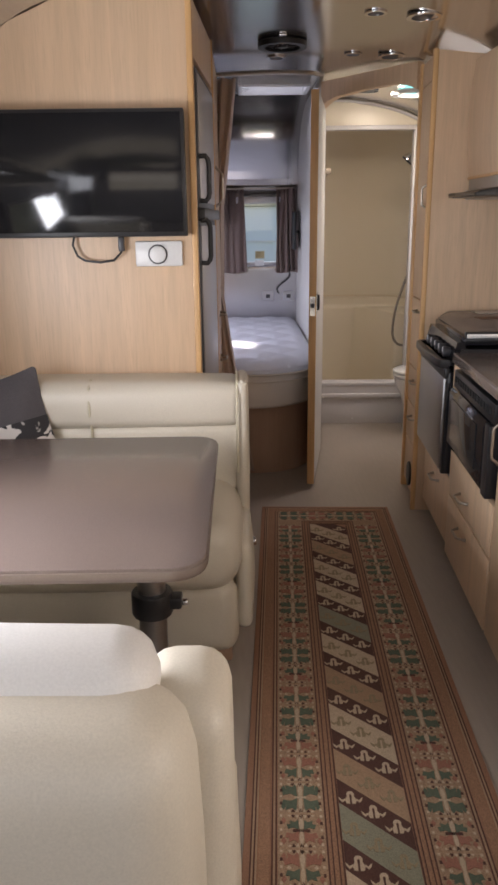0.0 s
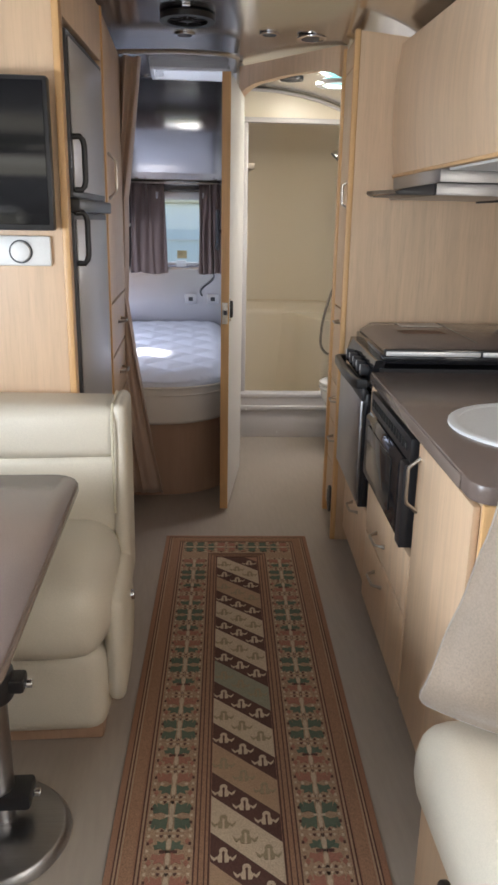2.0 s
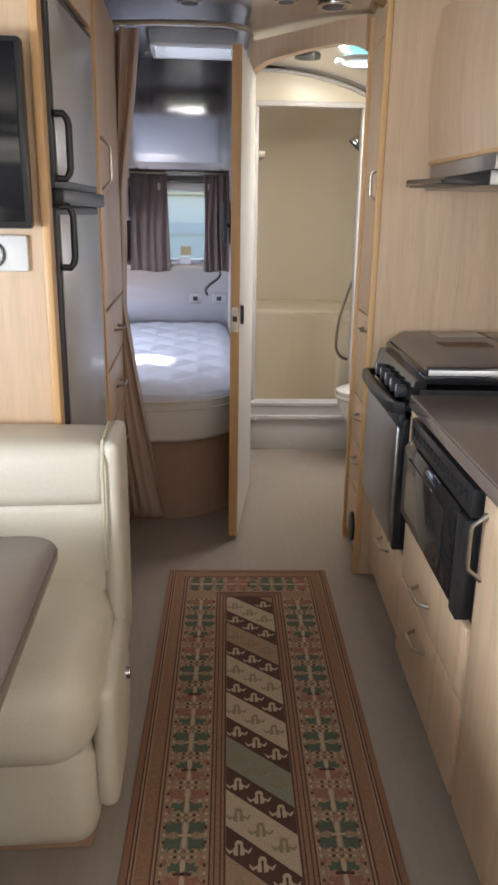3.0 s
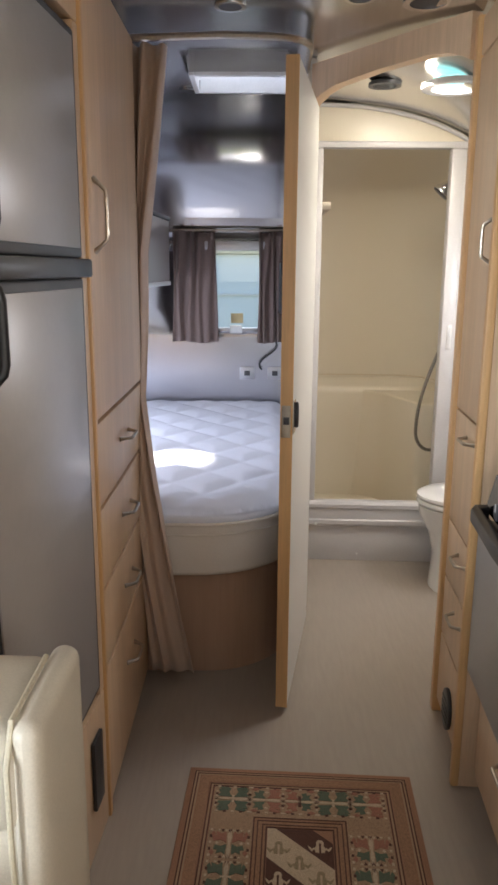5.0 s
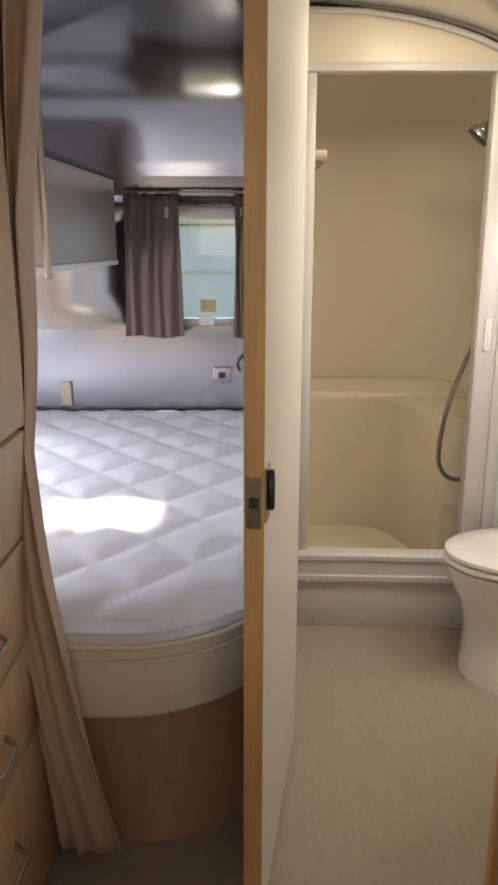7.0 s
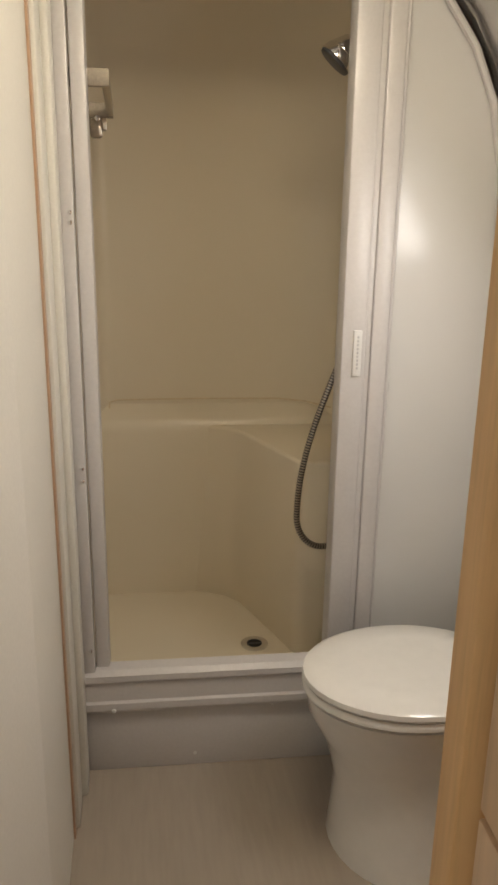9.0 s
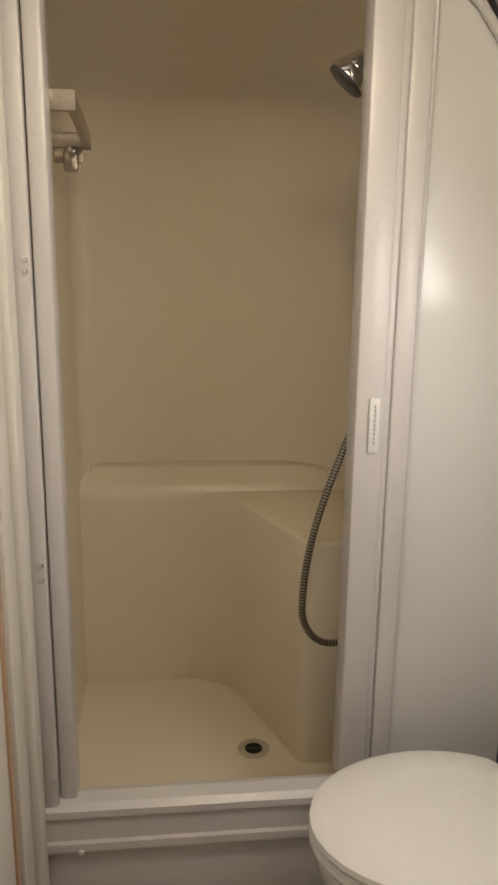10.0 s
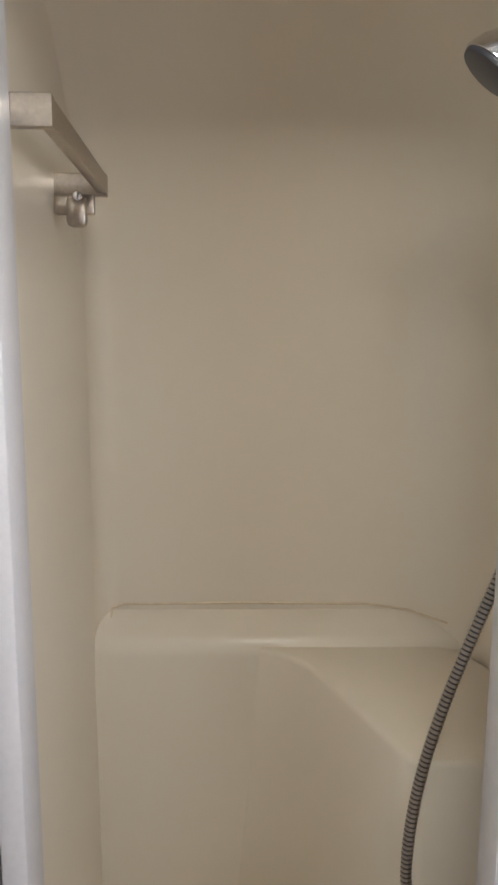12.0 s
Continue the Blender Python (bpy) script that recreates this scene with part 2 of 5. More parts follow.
def tube(pts, r, sides=8, bm=None, closed=False, radii=None):
    """A round bar along a line of points."""
    out = bmesh.new() if bm is None else bm
    P = [Vector(p) for p in pts]
    n = len(P)
    rings = []
    s = None
    for i, p in enumerate(P):
        before = P[(i - 1) % n] if (i > 0 or closed) else p
        after = P[(i + 1) % n] if (i < n - 1 or closed) else p
        d = (after - before).normalized()
        if s is None:
            s = d.cross(Vector((0, 0, 1)))
            if s.length < 0.05:
                s = d.cross(Vector((1, 0, 0)))
        s = (s - d * s.dot(d)).normalized()
        w = s.cross(d).normalized()
        rad = radii[i] if radii else r
        rings.append([out.verts.new(p + rad * (math.cos(2 * math.pi * k / sides) * s + math.sin(2 * math.pi * k / sides) * w))
                      for k in range(sides)])
    m = n if closed else n - 1
    for i in range(m):
        A, B = rings[i], rings[(i + 1) % n]
        for k in range(sides):
            out.faces.new((A[k], A[(k + 1) % sides], B[(k + 1) % sides], B[k]))
    if not closed:
        out.faces.new(rings[0][::-1])
        out.faces.new(rings[-1])
    return out


def disc(center, r, h, axis='z', seg=28, r2=None, bm=None, bev=0.0):
    """A round plate or cone centred on center, h thick along axis."""
    out = bmesh.new() if bm is None else bm
    b = bmesh.new()
    bmesh.ops.create_cone(b, cap_ends=True, segments=seg, radius1=r, radius2=r if r2 is None else r2, depth=h)
    if bev:
        caps = [e for e in b.edges if abs(e.verts[0].co.z - e.verts[1].co.z) < 1e-6]
        bmesh.ops.bevel(b, geom=caps, offset=bev, segments=2, profile=0.5, affect='EDGES')
    m = {'z': Matrix(), 'x': Matrix.Rotation(radians(90), 4, 'Y'), 'y': Matrix.Rotation(radians(-90), 4, 'X')}[axis]
    bmesh.ops.transform(b, matrix=Matrix.Translation(center) @ m, verts=b.verts)
    join(out, b)
    return out


def ring(center, r0, r1, h, axis='z', seg=32, bm=None):
    out = bmesh.new() if bm is None else bm
    prof = [(r0, -h / 2), (r1, -h / 2), (r1, h / 4), ((r0 + r1) / 2, h / 2), (r0, h / 4)]
    rows = []
    for k in range(seg):
        a = 2 * math.pi * k / seg
        row = []
        for rr, hh in prof:
            p = (rr * math.cos(a), rr * math.sin(a), hh)
            p = {'z': p, 'x': (p[2], p[0], p[1]), 'y': (p[0], p[2], p[1])}[axis]
            row.append(out.verts.new(Vector(center) + Vector(p)))
        rows.append(row)
    for k in range(seg):
        A, B = rows[k], rows[(k + 1) % seg]
        for j in range(len(prof)):
            out.faces.new((A[j], B[j], B[(j + 1) % 5], A[(j + 1) % 5]))
    bmesh.ops.recalc_face_normals(out, faces=out.faces)
    return out


def arc_pts(cx, cy, r, a0, a1, n=8):
    return [(cx + r * math.cos(radians(a0 + (a1 - a0) * i / n)), cy + r * math.sin(radians(a0 + (a1 - a0) * i / n))) for i in range(n + 1)]


def cushion(x0, y0, z0, x1, y1, z1, r=0.04, puff=0.012, seed=0, bm=None):
    """A padded block: rounded edges and softly swollen, slightly uneven faces."""
    out = bmesh.new() if bm is None else bm
    b = box(x0, y0, z0, x1, y1, z1, r, 4)
    bmesh.ops.subdivide_edges(b, edges=[e for e in b.edges if e.calc_length() > 0.08], cuts=5, use_grid_fill=True)
    c = Vector(((x0 + x1) / 2, (y0 + y1) / 2, (z0 + z1) / 2))
    h = Vector((abs(x1 - x0), abs(y1 - y0), abs(z1 - z0))) / 2
    b.normal_update()
    for v in b.verts:
        q = [(v.co[i] - c[i]) / h[i] for i in range(3)]
        f = [1 - min(1, abs(t)) ** 2 for t in q]
        k = max(f[0] * f[1], f[1] * f[2], f[0] * f[2])
        nn = noise.noise(v.co * 7 + Vector((seed, seed * 2, 0))) * 0.35
        v.co += v.normal * puff * k * (1 + nn)
    join(out, b)
    return out


def pull_handle(a, b, off, r=0.0045):
    """A bowed bar handle from a to b that stands off along off."""
    a, b, off = Vector(a), Vector(b), Vector(off)
    pts = []
    for i in range(13):
        t = i / 12
        k = min(1.0, math.sin(math.pi * t) * 1.9)
        pts.append(a.lerp(b, t) + off * k)
    return tube(pts, r, 8, radii=[r * (1.5 if i in (0, 12) else 1.0) for i in range(13)])


def swing(ob, degrees, pivot, dx=0.0):
    """Turns a finished thing about an upright axis, after a small sideways shift."""
    p = Vector((pivot[0], pivot[1], 0))
    ob.matrix_basis = Matrix.Translation(p) @ Matrix.Rotation(radians(degrees), 4, 'Z') @ Matrix.Translation(Vector((dx, 0, 0)) - p) @ Matrix.Translation(ob.location)


GALLEY_AXIS = (0.997, 2.18)
GALLEY_TURN = -3.6

# ---- the shell ----
XL, XR, YF, YB = -0.74, 1.78, -1.25, 6.45
XC = (XL + XR) / 2
HW = XR - XC
Z0, ZT = 1.25, 2.1
NP = 3.0


def roof_z(dx):
    return Z0 + (ZT - Z0) * (1 - min(1, abs(dx) / HW) ** NP) ** (1 / NP)


def roof_dx(z):
    k = max(0.0, min(1.0, (z - Z0) / (ZT - Z0)))
    return HW * (1 - k ** NP) ** (1 / NP)


RC = 0.32


def outline(inset):
    """The plan of the trailer, drawn in by inset, as points with the same count for each inset."""
    x0, x1, y0, y1 = XL + inset, XR - inset, YF + inset * 0.9, YB - inset * 0.9
    r = max(0.03, RC - inset * 0.5)
    pts = []
    for cx, cy, a in ((x0 + r, y1 - r, 180), (x1 - r, y1 - r, 90), (x1 - r, y0 + r, 0), (x0 + r, y0 + r, -90)):
        pts += arc_pts(cx, cy, r, a, a - 90, 10)
    return pts


def shell_rows(zs):
    return [[(x, y, z) for x, y in outline(HW - roof_dx(z) if z > Z0 else 0.0)] for z in zs]


def shell_patch(zs, idx):
    """Part of the shell between two stretches of the plan."""
    bm = bmesh.new()
    rows = [[bm.verts.new(r[i]) for i in idx] for r in shell_rows(zs)]
    for a, b in zip(rows, rows[1:]):
        for i in range(len(idx) - 1):
            bm.faces.new((a[i], a[i + 1], b[i + 1], b[i]))
    bmesh.ops.recalc_face_normals(bm, faces=bm.faces)
    return bm


def cut_planes(bm, planes):
    for co, no in planes:
        bmesh.ops.bisect_plane(bm, geom=bm.verts[:] + bm.edges[:] + bm.faces[:], plane_co=co, plane_no=no)


def open_hole(bm, lo, hi):
    """Cuts a rectangular opening through the skin."""
    axes = [k for k in range(3) if hi[k] - lo[k] < 5]
    for k in axes:
        n = [0, 0, 0]
        n[k] = 1
        cut_planes(bm, [(tuple(lo), n), (tuple(hi), n)])
    gone = [f for f in bm.faces if all(lo[k] < f.calc_center_median()[k] < hi[k] for k in range(3))]
    bmesh.ops.delete(bm, geom=gone, context='FACES')


def skin(name, bm, mat, label, thick=0.035):
    ob = single(name, bm, mat, (0, 0, 0), label, "wall", kind="structure", angle=30)
    s = ob.modifiers.new("thickness", 'SOLIDIFY')
    s.thickness, s.offset = thick, 1.0
    return ob


WALL_Z = [0.0, 0.6, 1.0, 1.25, 1.35, 1.45, 1.545]
CEIL_Z = [1.545, 1.60, 1.66, 1.72, 1.77] + [roof_z(HW * (0.90 - 0.80 * k / 26)) for k in range(27)]
N = 44
WIN_REAR = ((0.26, 6.2, 1.05), (0.62, 6.7, 1.50))
WIN_DIN = ((-0.9, 1.28, 0.93), (-0.6, 2.52, 1.33))
WIN_GAL = ((1.6, 0.6, 1.22), (1.9, 1.8, 1.62))
WIN_BED = ((-0.9, 4.85, 0.85), (-0.6, 5.75, 1.25))
WIN_BATH = ((1.5, 4.80, 1.25), (1.9, 5.20, 1.6))
WIN_LOUNGE = ((-0.9, -0.6, 1.22), (-0.6, 0.7, 1.66))
WIN_FRONT = ((-0.2, -1.5, 1.2), (1.3, -0.8, 1.7))


def out_of(bm):
    for f in bm.faces:
        if f.normal.dot(f.calc_center_median() - Vector((XC, 2.6, 1.0))) < 0:
            f.normal_flip()
    return bm


b = shell_patch(WALL_Z, range(5, 17))
open_hole(b, *WIN_REAR)
skin("wall_rear", out_of(b), ALU_WALL, "curved riveted bare aluminium end wall with a window")
b = shell_patch(WALL_Z, range(16, 28))
open_hole(b, *WIN_GAL)
open_hole(b, *WIN_BATH)
skin("wall_right", out_of(b), BATH_WALL, "pale curved side wall of the trailer")
b = shell_patch(WALL_Z, range(27, 39))
open_hole(b, *WIN_FRONT)
skin("wall_front", out_of(b), BATH_WALL, "pale curved front end wall with a wide window")
b = shell_patch(WALL_Z, [38, 39, 40, 41, 42, 43, 0, 1, 2, 3, 4, 5])
open_hole(b, *WIN_DIN)
open_hole(b, *WIN_LOUNGE)
open_hole(b, *WIN_BED)
skin("wall_left", out_of(b), ALU_WALL, "curved aluminium side wall with windows")

b = bmesh.new()
rows = [[b.verts.new(p) for p in r] for r in shell_rows(CEIL_Z)]
for a, c in zip(rows, rows[1:]):
    for i in range(N):
        b.faces.new((a[i], a[(i + 1) % N], c[(i + 1) % N], c[i]))
b.faces.new(rows[-1])
SKY = ((0.31, 5.16, 1.9), (0.68, 5.42, 2.3))
for hole in (SKY, WIN_GAL, WIN_BATH, WIN_LOUNGE, WIN_FRONT):
    open_hole(b, *hole)
for f in b.faces:
    if f.normal.z < 0:
        f.normal_flip()
cl = single("ceiling", b, ALU, (0, 0, 0), "shiny curved aluminium ceiling of a trailer", "ceiling", kind="structure", angle=30)
s = cl.modifiers.new("thickness", 'SOLIDIFY')
s.thickness, s.offset = 0.035, 1.0

single("floor", box(XL, YF, -0.06, XR, YB, 0.0), VINYL, (0, 0, 0), "grey-brown sheet vinyl floor with a soft sheen", "floor", kind="structure")
single("ground", box(-300, -300, -0.66, 300, 300, -0.6), surface("dry_grass_ground", (0.13, 0.13, 0.06), 0.9, 0, 12, (0.6, 1.4)),
       (0, 0, 0), "grass and gravel outside the trailer", "ground", kind="structure")


def bedroom_partition():
    # wall between bed and bath, from the door's hinge to the rear
    pts = [(4.93, 0.0), (6.44, 0.0)] + [(YB - 0.9 * (HW - roof_dx(z)), z) for z in (1.25, 1.5, 1.7, 1.85, 1.95, 2.0, 2.05)] + [(5.75, 2.085), (4.93, 2.095)]
    single("wall_bath", prism(pts, 0.722, 0.752, 'x'), DOOR_WHITE, (0, 0, 0), "white partition wall between bed and bathroom", "wall", kind="structure")
    single("trim_bath", box(0.7525, 5.352, 0.0, 0.757, 5.374, 1.95), CHERRY, (0, 0, 0), "brown bare wood edge of the partition", "trim", kind="structure")
    single("trim_shower", box(0.7525, 5.385, 0.0, 0.764, 5.475, 1.95, 0.003), DOOR_WHITE, (0, 0, 0), "cream trim strip beside the shower", "trim", kind="structure")
    single("trim_post", box(0.7525, 5.487, 0.0, 0.778, 5.556, 1.95, 0.006), DOOR_WHITE, (0, 0, 0), "cream corner post beside the shower", "trim", kind="structure")


bedroom_partition()

# ---- galley ----


def galley():
    # the worktop, with a rounded free corner and a bowed front edge
    pts = [(1.76, 2.16), (1.06, 2.16)] + arc_pts(1.05, 2.21, 0.05, 250, 180, 5) + [(1.0, 2.5), (1.0, 3.265), (1.70, 3.265)]
    wt = thing("worktop", (1.3, 2.6, 0.845), "dark brown laminate worktop with a matching edge", "worktop")
    part("slab", prism(pts, 0.847, 0.885, 'z', 0.005), LAMINATE, wt)
    part("edge_strip", box(0.9965, 2.25, 0.85, 0.9995, 3.262, 0.88, 0.001), SHINY_BROWN, wt)
    part("splash_strip", box(1.68, 2.17, 0.886, 1.70, 3.26, 0.90, 0.003), LAMINATE, wt)
    swing(wt, GALLEY_TURN, GALLEY_AXIS, 0.0)
    # sink cabinet
    c = thing("sink_cabinet", (1.4, 2.4, 0), "light maple base cabinet under the sink", "cabinet")
    part("body", box(1.035, 2.19, 0.07, 1.72, 2.64, 0.843), MAPLE, c)
    part("end_panel", box(1.03, 2.172, 0.0, 1.77, 2.188, 0.843, 0.003), MAPLE_EDGE, c)
    d = part("door", box(1.018, 2.2, 0.09, 1.034, 2.632, 0.832, 0.003), MAPLE, c)
    part("handle", pull_handle((1.018, 2.605, 0.66), (1.018, 2.605, 0.80), (-0.03, 0, 0)), NICKEL, d, "curved satin nickel handle")
    part("toe_kick", box(1.07, 2.2, 0.0, 1.71, 2.64, 0.068), MAPLE, c)
    swing(c, GALLEY_TURN, GALLEY_AXIS, -0.006)
    # microwave cabinet with two drawers
    c = thing("drawer_cabinet", (1.4, 2.9, 0), "maple cabinet with drawers below a built-in microwave", "cabinet")
    part("body", box(1.045, 2.645, 0.07, 1.70, 3.262, 0.52), MAPLE, c)
    for z0, z1 in ((0.345, 0.515), (0.09, 0.335)):
        d = part("drawer", box(1.022, 2.652, z0, 1.043, 3.258, z1, 0.003), MAPLE, c)
        zc = 0.41 if z0 > 0.3 else 0.275
        part("handle", pull_handle((1.022, 2.94, zc), (1.022, 3.06, zc - 0.004), (-0.028, 0, 0)), NICKEL, d, "curved satin nickel handle")
    part("toe_kick", box(1.09, 2.645, 0.0, 1.69, 3.262, 0.068), MAPLE, c)
    swing(c, GALLEY_TURN, GALLEY_AXIS, -0.010)
    # microwave
    m = thing("microwave_oven", (1.3, 2.9, 0.525), "black built-in microwave oven with a dark glass door", "microwave")
    part("body", box(1.03, 2.655, 0.525, 1.6, 3.225, 0.838, 0.004), BLACK, m)
    part("door", prism([(1.03, 0.532), (1.004, 0.536), (0.992, 0.56), (0.992, 0.748), (1.004, 0.764), (1.03, 0.764)], 2.72, 3.22, 'y', 0.003), BLACK_GLOSS, m)
    part("window", box(0.988, 2.80, 0.585, 0.9925, 3.16, 0.735, 0.003), DARK_GLASS, m, "dark glass window")
    part("control_strip", box(1.006, 2.662, 0.768, 1.03, 3.22, 0.832, 0.004), BLACK, m)
    for k in range(14):
        part("vent_slot", box(1.0035, 2.70 + k * 0.036, 0.79, 1.0065, 2.722 + k * 0.036, 0.812, 0.001), HOLE, m)
    part("keypad", box(0.994, 2.662, 0.535, 1.03, 2.716, 0.764, 0.004), BLACK, m)
    swing(m, GALLEY_TURN, GALLEY_AXIS, -0.008)
    f = thing("filler_strip", (1.02, 3.245, 0.53), "narrow pale maple strip between microwave and range", "panel")
    part("strip", box(1.012, 3.229, 0.526, 1.5, 3.262, 0.842, 0.003), MAPLE, f)
    swing(f, GALLEY_TURN, GALLEY_AXIS, -0.008)
    # range
    r = thing("gas_range", (1.35, 3.38, 0), "black and stainless gas range with a folded glass cover", "stove")
    part("body", box(1.02, 3.108, 0.34, 1.64, 3.66, 0.86), BLACK, r)
    d = part("oven_door", box(0.97, 3.15, 0.375, 1.018, 3.655, 0.775, 0.010), STEEL, r, "stainless oven door")
    part("door_edge", box(0.974, 3.112, 0.37, 1.018, 3.148, 0.775, 0.006), BLACK_GLOSS, d, "black edge of the oven door")
    part("oven_trim", box(0.966, 3.112, 0.745, 0.99, 3.658, 0.79, 0.008), BLACK, d)
    part("handle", prism([(0.985, 3.125), (0.952, 3.13), (0.938, 3.16), (0.932, 3.38), (0.938, 3.60), (0.952, 3.63), (0.985, 3.635), (0.985, 3.615), (0.962, 3.60), (0.956, 3.38), (0.962, 3.16), (0.985, 3.145)], 0.785, 0.82, 'z', 0.006), BLACK, d, "wide black bar handle")
    part("control_panel", prism([(1.02, 0.79), (0.985, 0.80), (1.005, 0.885), (1.04, 0.885)], 3.112, 3.658, 'y'), BLACK_GLOSS, r)
    for y in (3.18, 3.26, 3.34, 3.42, 3.5):
        k = disc((0.982, y, 0.842), 0.02, 0.03, 'x', 18, 0.017, bev=0.003)
        part("knob", k, CHARCOAL, r)
        part("knob_mark", box(0.9655, y - 0.002, 0.842, 0.968, y + 0.002, 0.86), WHITE, r)
    part("top", box(1.03, 3.108, 0.875, 1.74, 3.68, 0.905, 0.006), BLACK_GLOSS, r)
    cv = bmesh.new()
    lo = [cv.verts.new(q) for q in ((1.04, 3.12, 0.905), (1.70, 3.12, 0.905), (1.70, 3.70, 0.905), (1.04, 3.70, 0.905))]
    hi = [cv.verts.new(q) for q in ((1.085, 3.165, 0.938), (1.66, 3.165, 0.938), (1.66, 3.69, 0.938), (1.085, 3.69, 0.938))]
    cv.faces.new(hi)
    cv.faces.new(lo[::-1])
    for k in range(4):
        cv.faces.new((lo[k], lo[(k + 1) % 4], hi[(k + 1) % 4], hi[k]))
    bmesh.ops.bevel(cv, geom=cv.edges[:], offset=0.004, segments=2, affect='EDGES')
    part("cover", cv, SHINY_BROWN, r, "glossy brown cover folded down")
    part("cover_edge", box(1.03, 3.100, 0.900, 1.70, 3.121, 0.926, 0.004), BLACK_GLOSS, r)
    part("edge_trim", box(1.035, 3.094, 0.904, 1.345, 3.0995, 0.919, 0.002), TRIM_SILVER, r, "silver trim strip paled as if mirroring a window")
    part("edge_trim", box(1.352, 3.094, 0.904, 1.62, 3.0995, 0.919, 0.002), TRIM_SILVER, r, "silver trim strip paled as if mirroring a window")
    part("leaf_seam", box(1.352, 3.17, 0.9385, 1.355, 3.69, 0.9395), BLACK, r)
    part("hinge", box(1.63, 3.088, 0.900, 1.70, 3.099, 0.924, 0.004), NICKEL, r)
    swing(r, GALLEY_TURN, GALLEY_AXIS, 0.022)
    r.matrix_basis = Matrix.Translation((0, 0.178, 0.032)) @ r.matrix_basis
    # drawer under the range
    c = thing("range_base_cabinet", (1.4, 3.6, 0), "maple drawer base under the range", "cabinet")
    part("body", box(1.05, 3.268, 0.07, 1.64, 3.92, 0.375), MAPLE, c)
    d = part("drawer", box(1.03, 3.275, 0.1, 1.049, 3.84, 0.37, 0.003), MAPLE, c)
    part("handle", pull_handle((1.03, 3.50, 0.30), (1.03, 3.62, 0.297), (-0.028, 0, 0)), NICKEL, d)
    part("toe_kick", box(1.1, 3.268, 0.0, 1.62, 3.92, 0.068), MAPLE, c)
    swing(c, GALLEY_TURN, GALLEY_AXIS, -0.005)
    # round sink
    s = thing("round_sink", (1.36, 2.42, 0.885), "round white sink set in the worktop", "sink")
    part("rim", ring((1.335, 2.56, 0.889), 0.215, 0.24, 0.012, 'z', 40), WHITE, s)
    bw = bmesh.new()
    prof = [(0.217, 0.891), (0.20, 0.890), (0.05, 0.8885), (0.0, 0.8883)]
    prev = None
    for rr, z in prof:
        row = [bw.verts.new((1.335 + rr * math.cos(2 * math.pi * k / 40), 2.56 + rr * math.sin(2 * math.pi * k / 40), z)) for k in range(40)] if rr > 0 else None
        if prev and row:
            for k in range(40):
                bw.faces.new((prev[k], prev[(k + 1) % 40], row[(k + 1) % 40], row[k]))
        prev = row or prev
    bw.faces.new(prev)
    part("cover", bw, WHITE, s, "white sink cover")
    # backsplash
    single("backsplash", box(1.755, 2.15, 0.885, 1.772, 3.92, 1.52, 0.003), SPLASH, (1.76, 2.9, 0.885), "dull brown metal-look backsplash", "panel", kind="structure")


galley()


def tall_cabinet():
    c = thing("pantry_cabinet", (1.4, 4.1, 0), "tall maple pantry cabinet with doors and drawers", "cabinet")
    prof = [(1.105, 0.0), (1.77, 0.0), (1.77, 1.25)] + [(XC + roof_dx(z) - 0.012, z - 0.012) for z in (1.4, 1.55, 1.7, 1.8, 1.88, 1.94, 1.99, 2.02)] + [(1.105, 2.03)]
    part("near_panel", prism(prof, 3.93, 3.948, 'y', 0.0), MAPLE, c, "wide plain maple end panel")
    part("body", box(1.125, 3.952, 0.0, 1.70, 4.285, 1.55), MAPLE, c)
    part("corner_post", box(1.085, 3.925, 0.0, 1.108, 3.95, 2.035, 0.006), MAPLE_EDGE, c)
    d = part("upper_door", box(1.104, 3.955, 1.0, 1.122, 4.28, 1.93, 0.003), MAPLE, c)
    part("top_rail", box(1.104, 3.955, 1.936, 1.122, 4.28, 2.03, 0.003), MAPLE, c)
    part("handle", pull_handle((1.104, 3.985, 1.40), (1.104, 3.985, 1.51), (-0.03, 0, 0)), NICKEL, d)
    for z0, z1, zh in ((0.665, 0.994, 0.945), (0.482, 0.659, 0.605), (0.292, 0.476, 0.428), (0.06, 0.286, 0.0)):
        d = part("drawer", box(1.104, 3.955, z0, 1.122, 4.28, z1, 0.003), MAPLE, c)
        if zh:
            part("handle", pull_handle((1.104, 4.01, zh), (1.104, 4.12, zh - 0.003), (-0.028, 0, 0)), NICKEL, d)
    part("jamb", box(1.094, 4.292, 0.0, 1.15, 4.328, 2.04, 0.004), MAPLE_EDGE, c, "orange-toned maple door jamb")
    swing(c, GALLEY_TURN, GALLEY_AXIS, -0.100)
    v = thing("floor_register", (1.10, 4.1, 0.14), "black oval floor register in the cabinet base", "vent")
    pl = disc((0, 0, 0), 0.05, 0.012, 'x', 28, bev=0.003)
    bmesh.ops.scale(pl, verts=pl.verts, vec=(1, 1, 1.25))
    bmesh.ops.translate(pl, verts=pl.verts, vec=(1.099, 4.10, 0.13))
    part("plate", pl, BLACK, v)
    for k in range(4):
        part("louvre", box(1.091, 4.065, 0.098 + k * 0.02, 1.0935, 4.135, 0.103 + k * 0.02), CHARCOAL, v)
    swing(v, GALLEY_TURN, GALLEY_AXIS, -0.100)


tall_cabinet()


